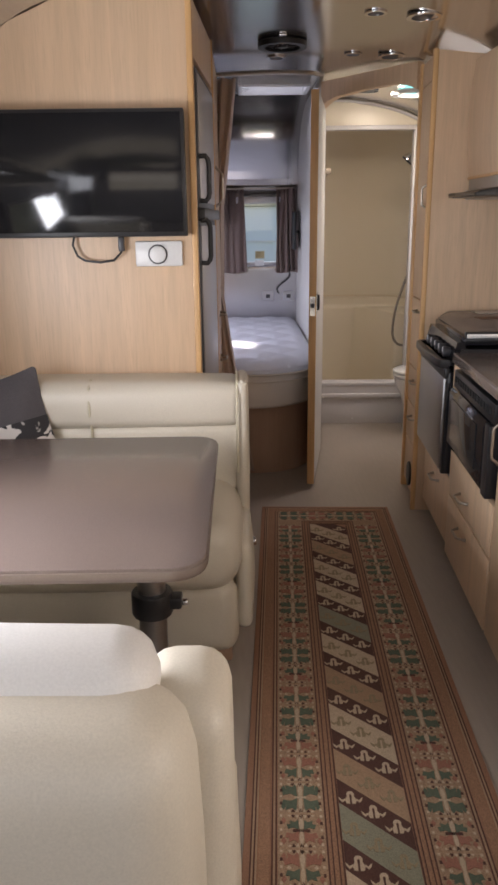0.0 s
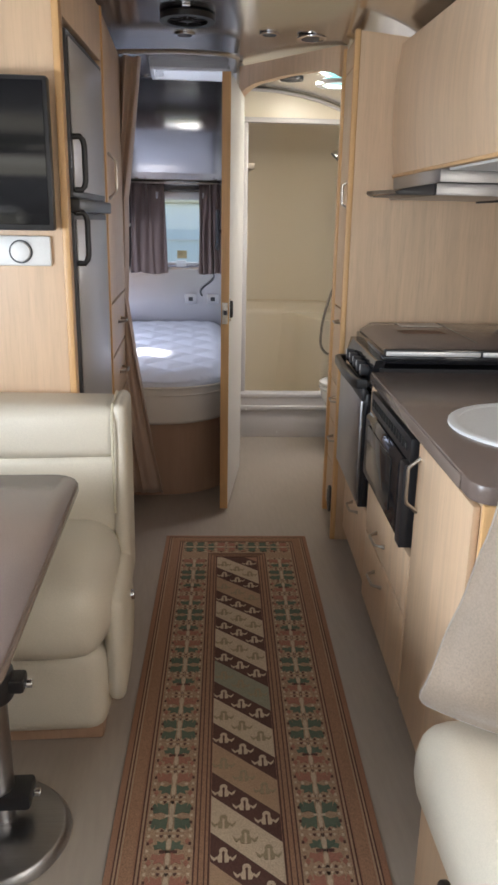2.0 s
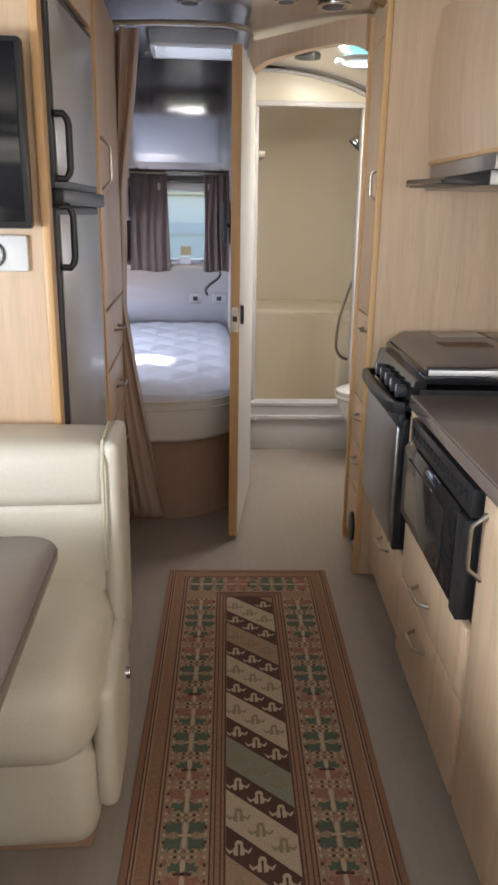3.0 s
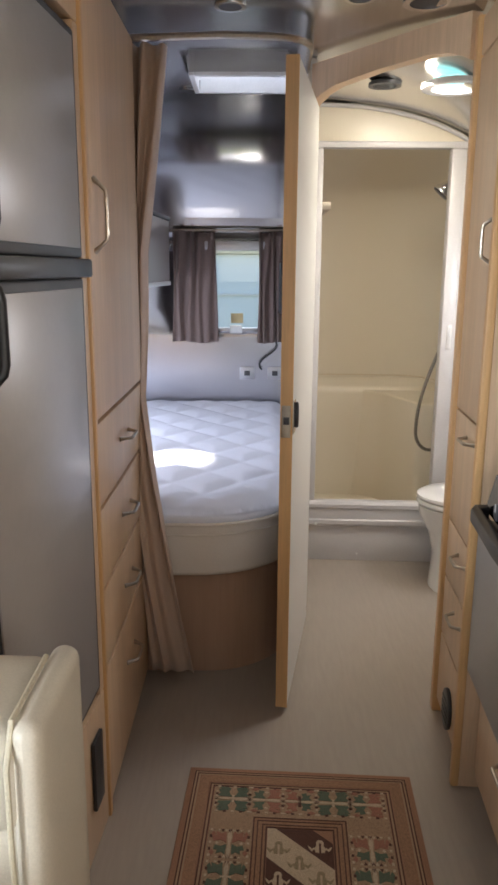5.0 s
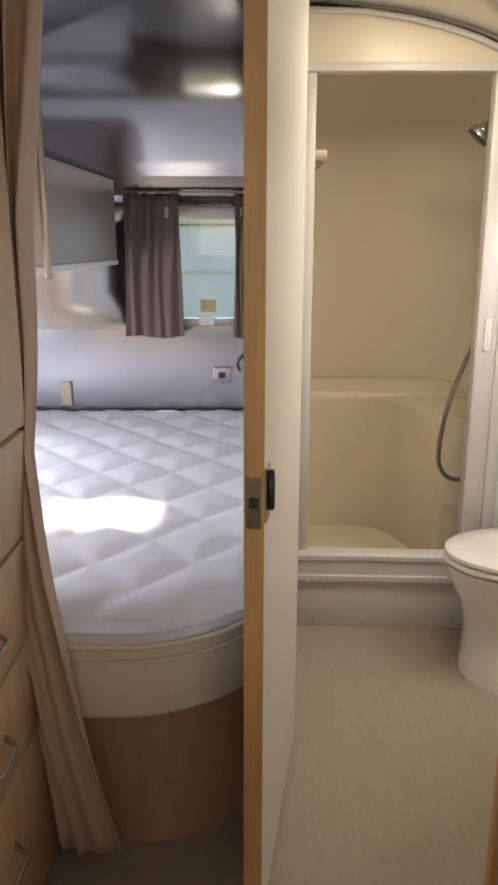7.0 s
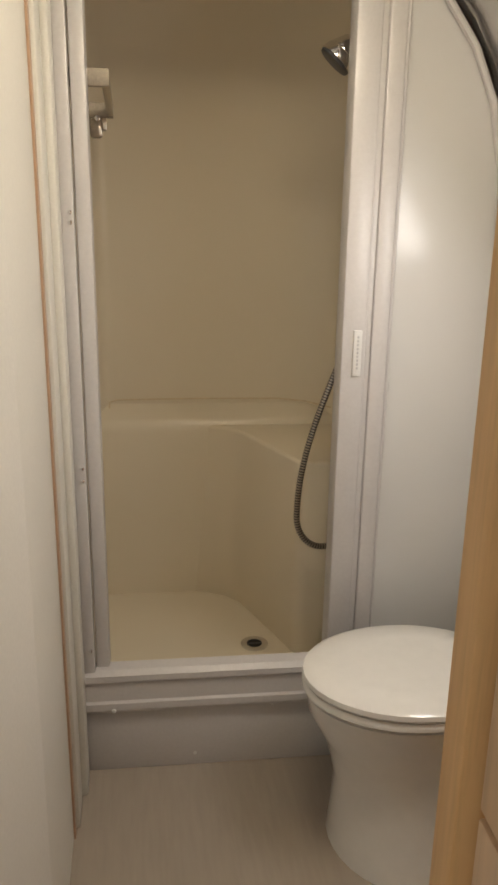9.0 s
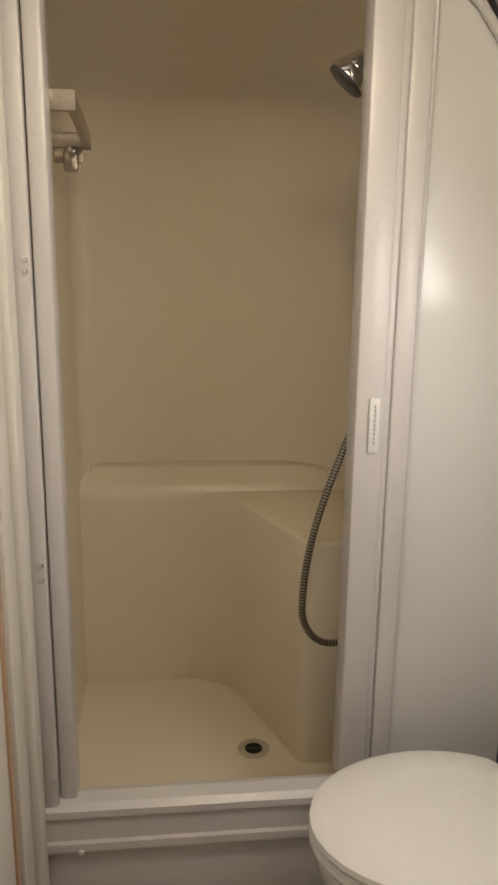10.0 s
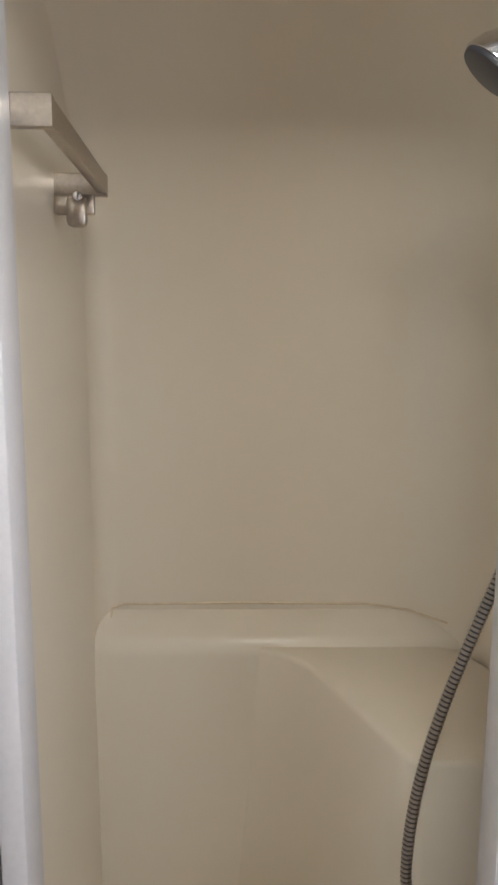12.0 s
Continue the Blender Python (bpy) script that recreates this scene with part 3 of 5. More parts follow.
def overhead_cabinets():
    c = thing("overhead_cabinet", (1.5, 3.0, 1.52), "maple overhead cabinet with a bowed front", "cabinet")
    zs = [1.525, 1.6, 1.7, 1.8, 1.9, 1.985]
    pts = [(1.27 - 0.02 * math.sin((z - 1.525) / 0.46 * 3.1), z) for z in zs]
    back = [(XC + roof_dx(z) - 0.015, z - 0.01) for z in (1.985, 1.9, 1.8, 1.7, 1.53)]
    pts_all = pts + back
    part("body", prism(pts_all, 1.2, 3.908, 'y', 0.0), MAPLE, c, angle=60)
    part("bottom_edge", box(1.262, 1.2, 1.518, 1.285, 3.908, 1.53, 0.003), MAPLE_EDGE, c)
    # extractor hood
    h = thing("range_hood", (1.4, 3.5, 1.42), "stainless range hood with a black front", "hood")
    part("body", prism([(1.256, 1.437), (1.60, 1.437), (1.60, 1.474), (1.256, 1.474)], 3.33, 3.90, 'y', 0.002), STEEL, h)
    part("upper_body", prism([(1.268, 1.477), (1.60, 1.477), (1.60, 1.523), (1.268, 1.523)], 3.338, 3.90, 'y', 0.002), STEEL, h)
    part("front", prism([(1.254, 1.437), (1.254, 1.473), (1.15, 1.456), (1.125, 1.447), (1.135, 1.437)], 3.332, 3.66, 'y', 0.002), BLACK, h)
    part("end_seam", box(1.601, 3.328, 1.43, 1.612, 3.90, 1.524), BLACK, h)
    part("visor", tube([(1.14, 3.345, 1.448), (1.065, 3.355, 1.442), (1.05, 3.38, 1.441), (1.10, 3.55, 1.441), (1.125, 3.65, 1.443)], 0.006), NICKEL, h)
    part("visor_glass", prism([(1.13, 3.36), (1.066, 3.366), (1.058, 3.385), (1.10, 3.54), (1.13, 3.64)], 1.440, 1.444, 'z'), SHINY_BROWN, h, "smoked sliding visor")
    part("underside_panel", box(1.29, 1.3, 1.512, 1.70, 3.32, 1.52), WHITE, c, "white underside panel")


overhead_cabinets()

# ---- dinette ----


def dinette():
    # partition behind the dinette
    pts = [(XL + 0.0, 0.0), (0.132, 0.0), (0.132, 2.055), (XC - 0.45, 2.06)] + [(XC - roof_dx(z) + 0.0, z) for z in (2.02, 1.96, 1.88, 1.78, 1.65, 1.5, 1.35, 1.2)]
    single("wall_partition", prism(pts, 3.115, 3.15, 'y'), MAPLE, (0, 0, 0), "light maple partition wall behind the dinette", "wall", kind="structure")
    single("trim", box(0.124, 3.104, 0.0, 0.144, 3.16, 2.05, 0.004), MAPLE_EDGE, (0, 0, 0), "orange maple corner trim", "trim", kind="structure")
    t = thing("television", (-0.25, 3.07, 1.5), "black flat screen television on the maple wall", "television")
    part("bezel", box(-0.66, 3.045, 1.315, 0.114, 3.085, 1.70, 0.006), BLACK, t)
    part("screen", box(-0.648, 3.041, 1.33, 0.102, 3.046, 1.688, 0.001), BLACK_GLOSS, t)
    part("mount", box(-0.4, 3.085, 1.40, -0.1, 3.113, 1.6), BLACK, t)
    th = thing("thermostat", (0.016, 3.11, 1.26), "white wall control panel with a round dial", "thermostat")
    part("body", box(-0.065, 3.098, 1.218, 0.092, 3.114, 1.30, 0.006), WHITE, th)
    part("dial", disc((0.01, 3.092, 1.257), 0.027, 0.014, 'y', 28, bev=0.003), WHITE, th)
    part("dial_ring", ring((0.01, 3.096, 1.257), 0.028, 0.032, 0.004, 'y'), CHARCOAL, th)
    # table
    tb = thing("dinette_table", (-0.2, 2.2, 0), "dark brown dinette table on a metal pedestal", "table")
    r = 0.07
    pts = arc_pts(0.21 - r, 2.655 - r, r, 90, 0, 6) + arc_pts(0.21 - r, 1.775 + r, r, 0, -90, 6) + [(-0.70, 1.775), (-0.70, 2.655)]
    part("tabletop", prism(pts, 0.722, 0.752, 'z', 0.004), LAMINATE, tb)
    edge = arc_pts(0.2125 - r, 2.6575 - r, r, 90, 0, 6) + arc_pts(0.2125 - r, 1.7725 + r, r, 0, -90, 6) + [(-0.70, 1.7725), (-0.70, 2.6575)]
    part("edge_band", prism(edge, 0.730, 0.745, 'z', 0.001), SHINY_BROWN, tb, "lighter glossy edge band")
    part("column", disc((0.03, 2.36, 0.36), 0.038, 0.70, 'z', 24), STEEL, tb)
    part("socket", disc((0.03, 2.36, 0.37), 0.056, 0.07, 'z', 28, bev=0.008), BLACK, tb)
    part("clamp", box(0.06, 2.335, 0.355, 0.112, 2.385, 0.39, 0.008), BLACK, tb)
    part("clamp_screw", disc((0.117, 2.36, 0.368), 0.01, 0.02, 'x', 12, bev=0.002), CHROME, tb)
    part("lower_clamp", box(-0.01, 2.32, 0.06, 0.11, 2.40, 0.10, 0.01), BLACK, tb)
    part("lower_screw", disc((0.117, 2.36, 0.078), 0.01, 0.02, 'x', 12, bev=0.002), CHROME, tb)
    part("foot", disc((0.03, 2.32, 0.012), 0.17, 0.024, 'z', 40, 0.155, bev=0.004), STEEL, tb)
    # far bench
    f = thing("dinette_bench", (-0.2, 2.8, 0), "cream leather dinette bench with a padded back", "bench", "dinette benches")
    part("base", box(XL + 0.02, 2.64, 0.0, 0.24, 3.10, 0.08, 0.01), CHERRY, f)
    part("skirt", cushion(XL + 0.02, 2.56, 0.07, 0.26, 3.09, 0.32, 0.05, 0.008, 1), LEATHER, f)
    part("seat", cushion(XL + 0.02, 2.50, 0.30, 0.268, 3.0, 0.53, 0.085, 0.014, 2), LEATHER, f)
    part("backrest", cushion(XL + 0.02, 2.90, 0.48, 0.28, 3.09, 0.725, 0.03, 0.010, 3), LEATHER, f)
    part("headroll", cushion(XL + 0.02, 2.88, 0.715, 0.28, 3.09, 0.86, 0.035, 0.012, 4), LEATHER, f)
    part("side_panel", cushion(0.262, 2.885, 0.30, 0.303, 3.10, 0.866, 0.02, 0.003, 5), LEATHER, f)
    part("seam", tube([(0.266, 2.879, 0.56), (0.266, 2.872, 0.70), (0.266, 2.874, 0.82), (0.266, 2.90, 0.866), (0.266, 3.05, 0.868)], 0.004), PIPING, f, "dark piping along the back")
    part("armrest", cushion(0.258, 2.60, 0.14, 0.305, 2.92, 0.43, 0.022, 0.012, 6), LEATHER, f)
    part("cushion_seam", tube([(-0.21, 2.895, 0.5), (-0.21, 2.889, 0.6), (-0.21, 2.893, 0.71), (-0.21, 2.868, 0.78), (-0.21, 2.885, 0.85), (-0.21, 2.93, 0.868)], 0.005), PIPING, f)
    part("knob", disc((0.31, 2.765, 0.365), 0.014, 0.025, 'x', 16, bev=0.003), CHROME, f)
    # near bench, seen from behind
    n = thing("dinette_bench", (-0.2, 1.3, 0), "cream leather dinette bench seen from its padded back", "bench", "dinette benches")
    part("base", box(XL + 0.02, 1.15, 0.0, 0.2, 1.55, 0.08, 0.01), CHERRY, n)
    part("backrest", cushion(XL + 0.02, 1.115, 0.08, 0.222, 1.30, 0.872, 0.07, 0.010, 7), LEATHER, n)
    # headroll coloured paler than the back, as daylight on its top would make it
    part("headroll", cushion(XL + 0.02, 1.215, 0.80, 0.172, 1.345, 0.905, 0.045, 0.010, 8), LIT_LEATHER, n)
    part("seat", cushion(XL + 0.02, 1.28, 0.30, 0.22, 1.72, 0.50, 0.06, 0.014, 9), LEATHER, n)
    part("skirt", cushion(XL + 0.02, 1.28, 0.07, 0.21, 1.68, 0.31, 0.05, 0.008, 10), LEATHER, n)
    part("side_panel", cushion(0.15, 1.24, 0.28, 0.262, 1.42, 0.826, 0.04, 0.003, 11), LEATHER, n)
    part("armrest", cushion(0.20, 1.34, 0.2, 0.262, 1.66, 0.46, 0.026, 0.006, 12), LEATHER, n)
    part("knob", disc((0.272, 1.27, 0.36), 0.014, 0.025, 'x', 16, bev=0.003), CHROME, n)


dinette()


def sofa():
    s = thing("sofa", (1.3, 1.3, 0), "cream leather sofa seat on a maple base", "sofa")
    part("base", box(0.93, 0.2, 0.0, 1.77, 2.10, 0.28, 0.006), MAPLE, s)
    part("seat", cushion(0.89, 0.2, 0.28, 1.5, 2.10, 0.46, 0.07, 0.016, 13), LEATHER, s)
    part("backrest", cushion(1.45, 0.2, 0.44, 1.74, 2.10, 0.86, 0.07, 0.016, 14), LEATHER, s)
    part("vent", disc((0.926, 1.9, 0.17), 0.06, 0.012, 'x', 28, bev=0.003), BLACK, s)
    p = bmesh.new()
    b = box(-0.28, -0.08, -0.28, 0.28, 0.08, 0.28, 0.02, 3)
    bmesh.ops.subdivide_edges(b, edges=[e for e in b.edges if e.calc_length() > 0.1], cuts=19, use_grid_fill=True)
    for v in b.verts:
        u, w = v.co.x / 0.28, v.co.z / 0.28
        k = max(0.12, (1 - u ** 4) * (1 - w ** 4))
        v.co.y *= k * 1.15
        fold = math.sin((u * 2.2 + w * 5.0) * 2.4 + 2.0 * noise.noise(v.co * 5)) * max(0.0, 0.25 - u) * 0.009
        v.co += Vector((0, noise.noise(v.co * 9) * 0.014 + fold, 0))
        v.co.x *= 1 - 0.03 * (1 - w * w)
        v.co.z *= 1 - 0.06 * (1 - u * u)
    bmesh.ops.transform(b, matrix=pose(1.215, 1.965, 0.712, -10, 15, -20), verts=b.verts)
    join(p, b)
    single("throw_pillow", p, VELVET, (1.17, 1.93, 0.45), "tan velvet throw pillow leaning on the sofa", "pillow", angle=80)


sofa()

# ---- fridge and wardrobe ----


def fridge_side():
    c = thing("fridge_cabinet", (-0.1, 3.45, 0), "maple surround of the built-in refrigerator", "cabinet")
    part("side_panel", box(-0.45, 3.175, 0.0, 0.165, 3.189, 2.04), MAPLE, c)
    part("lower_panel", box(0.15, 3.172, 0.0, 0.18, 3.79, 0.37, 0.003), MAPLE, c)
    part("header", box(0.15, 3.172, 1.87, 0.18, 3.79, 2.04, 0.003), MAPLE, c)
    part("far_stile", box(0.15, 3.755, 0.372, 0.18, 3.79, 1.868, 0.003), MAPLE, c)
    part("vent", box(0.18, 3.66, 0.12, 0.19, 3.73, 0.3, 0.003), BLACK, c, "black vent grille")
    f = thing("refrigerator", (-0.1, 3.45, 0.38), "built-in refrigerator with dark glossy doors in black frames", "refrigerator")
    part("case", box(-0.4, 3.18, 0.375, 0.15, 3.75, 1.862), CHARCOAL, f)
    for z0, z1, hz in ((0.40, 1.365, 1.222), (1.405, 1.845, 1.428)):
        d = part("door", box(0.15, 3.19, z0, 0.185, 3.745, z1, 0.006), CHARCOAL, f)
        part("panel", box(0.186, 3.205, z0 + 0.02, 0.19, 3.715, z1 - 0.02, 0.001), FRIDGE, d, "dark glossy door panel")
        part("handle", tube([(0.188, 3.200, hz), (0.208, 3.206, hz - 0.001), (0.216, 3.210, hz + 0.010), (0.219, 3.212, hz + 0.024), (0.219, 3.212, hz + 0.118), (0.216, 3.210, hz + 0.132), (0.208, 3.206, hz + 0.143), (0.188, 3.200, hz + 0.142)], 0.0085, 10), BLACK, d, "black pull handle")
    part("divider", box(0.15, 3.185, 1.366, 0.205, 3.75, 1.404, 0.006), BLACK, f)
    for ob in (c, f):
        swing(ob, -3.6, (0.18, 3.79))
    w = thing("wardrobe", (-0.1, 4.15, 0), "tall maple wardrobe with four drawers below a door", "wardrobe")
    part("body", box(-0.45, 3.80, 0.0, 0.165, 4.50, 2.045), MAPLE, w)
    part("edge", box(0.15, 3.792, 0.0, 0.186, 3.815, 2.045, 0.003), MAPLE_EDGE, w)
    d = part("upper_door", box(0.166, 3.82, 1.04, 0.184, 4.49, 2.03, 0.003), MAPLE, w)
    part("handle", pull_handle((0.184, 3.86, 1.42), (0.184, 3.86, 1.58), (0.03, 0, 0)), NICKEL, d)
    for z0, z1, zh in ((0.83, 1.03, 0.935), (0.62, 0.82, 0.722), (0.41, 0.61, 0.51), (0.03, 0.40, 0.27)):
        d = part("drawer", box(0.166, 3.82, z0, 0.184, 4.49, z1, 0.003), MAPLE, w)
        part("handle", pull_handle((0.184, 4.09, zh), (0.184, 4.22, zh), (0.03, 0, 0)), NICKEL, d)


fridge_side()

# ---- bedroom ----


def rounded_bed(x1, y0, r, z0, z1, edge=0.0, x0=XL + 0.03, y1=6.41):
    pts = [(x0, y1), (x0, y0)] + arc_pts(x1 - r, y0 + r, r, -90, 0, 14) + [(x1, y1)]
    return prism(pts, z0, z1, 'z', edge, 4)


def bedroom():
    b = thing("bed", (0, 5.4, 0), "corner bed with a rounded reddish wooden base", "bed")
    part("base", rounded_bed(0.68, 4.52, 0.30, 0.0, 0.371), CHERRY, b)
    part("platform", rounded_bed(0.695, 4.50, 0.31, 0.372, 0.387, 0.003), CHERRY, b)
    m = thing("mattress", (0, 5.4, 0.387), "bare white quilted mattress with cream sides", "mattress")
    part("side_band", rounded_bed(0.71, 4.44, 0.36, 0.388, 0.575, 0.02), CREAM_CLOTH, m, "cream cloth side band")
    # quilted top
    q = bmesh.new()
    x0, x1, y0, y1, r = XL + 0.03, 0.715, 4.43, 6.41, 0.36
    nx, ny = 120, 160
    grid = {}
    for i in range(nx + 1):
        for j in range(ny + 1):
            x, y = x0 + (x1 - x0) * i / nx, y0 + (y1 - y0) * j / ny
            d = min(x - x0 + 0.05, x1 - x, y - y0, y1 - y + 0.05)
            if x > x1 - r and y < y0 + r:
                d = min(d, r - math.hypot(x - (x1 - r), y - (y0 + r)))
            if d < -0.013:
                continue
            if d < 0.013:
                if x > x1 - r and y < y0 + r:
                    k = r / max(1e-6, math.hypot(x - (x1 - r), y - (y0 + r)))
                    x, y = x1 - r + (x - x1 + r) * k, y0 + r + (y - y0 - r) * k
                else:
                    x = x1 if x1 - x < 0.013 else x
                    y = y0 if y - y0 < 0.013 else y
                d = 0.0
            u, v = (x + 0.85 * y) / 0.25, (x - 0.85 * y) / 0.25
            k = min(abs(u - round(u)), abs(v - round(v)))
            z = 0.604 + 0.032 * min(1, max(0, d) / 0.07) ** 0.6 + 0.015 * min(1, k / 0.3) ** 0.7 * min(1, max(0, d) / 0.1)
            z += 0.006 * noise.noise(Vector((x * 3, y * 3, 0)))
            grid[i, j] = q.verts.new((x, y, z))
    for i in range(nx):
        for j in range(ny):
            ks = [(i, j), (i + 1, j), (i + 1, j + 1), (i, j + 1)]
            if all(k in grid for k in ks):
                q.faces.new([grid[k] for k in ks])
    part("quilted_top", q, QUILT, m, "white quilted top", angle=80)
    part("top_edge", rounded_bed(0.715, 4.43, 0.365, 0.572, 0.605, 0.012), QUILT, m)
    pp = [(XL + 0.03, 4.432)] + [(x, y) for x, y in arc_pts(0.716 - 0.36, 4.43 + 0.36, 0.362, -90, 0, 14)] + [(0.717, 6.4)]
    part("piping", tube([(x, y, 0.574) for x, y in pp], 0.006), CREAM_CLOTH, m)
    part("lower_piping", tube([(x - (0.006 if y > 4.6 else 0), y + (0.008 if y < 4.6 else 0), 0.535) for x, y in pp], 0.004), CREAM_CLOTH, m)
    # curtain of the bed alcove
    c = bmesh.new()
    nz, nu = 40, 36
    rows = []
    for i in range(nz + 1):
        z = 0.04 + (2.03 - 0.04) * i / nz
        low = max(0.0, (0.98 - z) / 0.94)
        tie = math.exp(-((z - 0.98) / 0.35) ** 2)
        x_in = 0.13 + 0.075 * low
        x_out = 0.275 - 0.072 * min(1.0, (2.03 - z) / 0.6) + 0.14 * low ** 0.9
        front = min(1.0, max(0.0, (1.25 - z) / 0.55))
        yc = 4.535 - 0.135 * front * front * (3 - 2 * front) + 0.045 * max(0.0, (0.40 - z) / 0.36)
        row = []
        for k in range(nu + 1):
            t = k / nu
            amp = 0.024 * (1 - 0.6 * tie) * (1 - 0.6 * low)
            wob = math.sin(t * (5.2 + 1.2 * (1 - low)) * math.pi + 0.9 * math.sin(z * 2.3)) + 0.45 * math.sin(t * 11 + z * 1.7)
            row.append(c.verts.new((x_in + (x_out - x_in) * t + 0.006 * math.sin(9 * t + z * 3), yc + amp * wob, z)))
        rows.append(row)
    for a, d in zip(rows, rows[1:]):
        for k in range(nu):
            c.faces.new((a[k], a[k + 1], d[k + 1], d[k]))
    ob = single("alcove_curtain", c, TAN_CLOTH, (0.2, 4.54, 0.04), "tan privacy curtain drawn aside by the wardrobe", "curtain", angle=80)
    sm = ob.modifiers.new("cloth", 'SOLIDIFY')
    sm.thickness = 0.003
    tr = [(0.16, 4.53, 2.045), (0.45, 4.53, 2.055), (0.6, 4.545, 2.055)] + [(x, y, 2.055) for x, y in arc_pts(0.60, 4.66, 0.11, -80, 0, 6)] + [(0.715, 4.94, 2.055)]
    single("curtain_track", tube(tr, 0.011), NICKEL, (0.4, 4.53, 2.05), "curved metal curtain track on the ceiling", "curtain track")


bedroom()


def rear_window():
    w = thing("window_1", (0.44, 6.42, 1.05), "small rear window with an aluminium frame and brown curtains", "window", kind="structure")
    f = bmesh.new()
    for x0, z0, x1, z1 in ((0.25, 1.035, 0.63, 1.06), (0.25, 1.49, 0.63, 1.53), (0.25, 1.06, 0.272, 1.49), (0.608, 1.06, 0.63, 1.49)):
        box(x0, 6.405, z0, x1, 6.47, z1, 0.004, 2, f)
    part("window_frame", f, WIN_FRAME, w)
    p = part("pane", box(0.272, 6.455, 1.06, 0.608, 6.461, 1.49), GLASS, w)
    p.visible_shadow = False
    part("latch", box(0.40, 6.385, 1.03, 0.47, 6.405, 1.075, 0.004), WHITE, w)
    part("blind_case", box(0.25, 6.37, 1.485, 0.63, 6.405, 1.535, 0.008), WIN_FRAME, w)
    for x0, x1, s in ((0.09, 0.325, 0), (0.56, 0.72, 3)):
        c = bmesh.new()
        rows = []
        for i in range(17):
            z = 0.985 + 0.60 * i / 16
            row = []
            for k in range(49):
                t = k / 48
                q = 1 - i / 16
                wave = math.sin(t * 9 * math.pi + s + 0.5 * math.sin(i * 0.3)) + 0.5 * math.sin(t * 23 + s * 2 + i * 0.12)
                row.append(c.verts.new((x0 + (x1 - x0) * (t * (1 + 0.06 * q) - 0.03 * q) + 0.006 * math.sin(t * 14 + i * 0.2), 6.365 + 0.013 * wave - 0.03 * q, z + 0.006 * math.sin(t * 7 + s))))
            rows.append(row)
        for a, d in zip(rows, rows[1:]):
            for k in range(48):
                c.faces.new((a[k], a[k + 1], d[k + 1], d[k]))
        ob = single("window_curtain", c, BROWN_CLOTH, ((x0 + x1) / 2, 6.36, 0.985), "short brown pleated window curtain", "curtain", "rear window curtains", angle=80)
        sm = ob.modifiers.new("cloth", 'SOLIDIFY')
        sm.thickness = 0.003

    single("curtain_rail", tube([(0.08, 6.385, 1.592), (0.72, 6.385, 1.592)], 0.007), NICKEL, (0.4, 6.385, 1.592), "thin metal curtain rail above the rear window", "curtain rail")


rear_window()

# ---- bathroom ----


def bath_door():
    d = thing("door_1", (0.70, 4.6, 0), "open white bathroom door with maple edges", "door", kind="structure")
    a, h = Vector((0.645, 4.268, 0)), Vector((0.751, 4.925, 0))
    u = (h - a).normalized()
    n = Vector((u.y, -u.x, 0))

    def slab(s0, s1, n0, n1, z0, z1):
        pts = [a + u * s0 + n * n0, a + u * s1 + n * n0, a + u * s1 + n * n1, a + u * s0 + n * n1]
        return prism([(p.x, p.y) for p in pts], z0, z1)
    L = (h - a).length
    part("leaf", slab(0.006, L, -0.022, 0.012, 0.02, 1.935), DOOR_WHITE, d)
    part("edge_band", slab(-0.002, 0.006, -0.023, 0.013, 0.02, 1.936), MAPLE_EDGE, d, "orange maple edge band")
    part("lock", slab(-0.006, -0.002, -0.018, 0.008, 0.905, 1.0), CHROME, d)
    part("latch", slab(-0.012, -0.006, -0.012, 0.004, 0.945, 0.965), CHARCOAL, d)
    part("latch_plate", slab(0.0, 0.05, 0.012, 0.017, 0.915, 1.015), CHROME, d)
    k = bmesh.new()
    disc((0, 0, 0), 0.016, 0.012, 'x', 20, None, k, 0.003)
    bmesh.ops.scale(k, verts=k.verts, vec=(1, 1, 2.4))
    bmesh.ops.translate(k, verts=k.verts, vec=a + u * 0.027 + n * 0.022 + Vector((0, 0, 0.968)))
    part("pull", k, BLACK, d)
    f = thing("door_frame", (0.9, 4.7, 0), "maple header of the angled bathroom doorway", "door frame", kind="structure")
    p0, p1 = Vector((0.74, 4.96, 0)), Vector((1.135, 4.335, 0))
    u2 = (p1 - p0).normalized()
    n2 = Vector((u2.y, -u2.x, 0))
    pts = [p0 + n2 * 0.02, p1 + n2 * 0.02, p1 - n2 * 0.02, p0 - n2 * 0.02]
    span = (p1 - p0).length
    prof = [(0.0, 1.935), (0.03, 1.952), (0.08, 1.972), (0.15, 1.985), (span * 0.5, 1.99), (span - 0.16, 1.985), (span - 0.08, 1.972), (span - 0.03, 1.955), (span, 1.94), (span, 2.06), (0.0, 2.075)]
    hb = bmesh.new()
    fr_v = [hb.verts.new((p0.x + u2.x * q + n2.x * 0.02, p0.y + u2.y * q + n2.y * 0.02, z)) for q, z in prof]
    bk_v = [hb.verts.new((p0.x + u2.x * q - n2.x * 0.02, p0.y + u2.y * q - n2.y * 0.02, z)) for q, z in prof]
    hb.faces.new(fr_v)
    hb.faces.new(bk_v[::-1])
    for k in range(len(prof)):
        hb.faces.new((fr_v[k], bk_v[k], bk_v[(k + 1) % len(prof)], fr_v[(k + 1) % len(prof)]))
    bmesh.ops.recalc_face_normals(hb, faces=hb.faces)
    part("header", hb, MAPLE, f, angle=30)


bath_door()


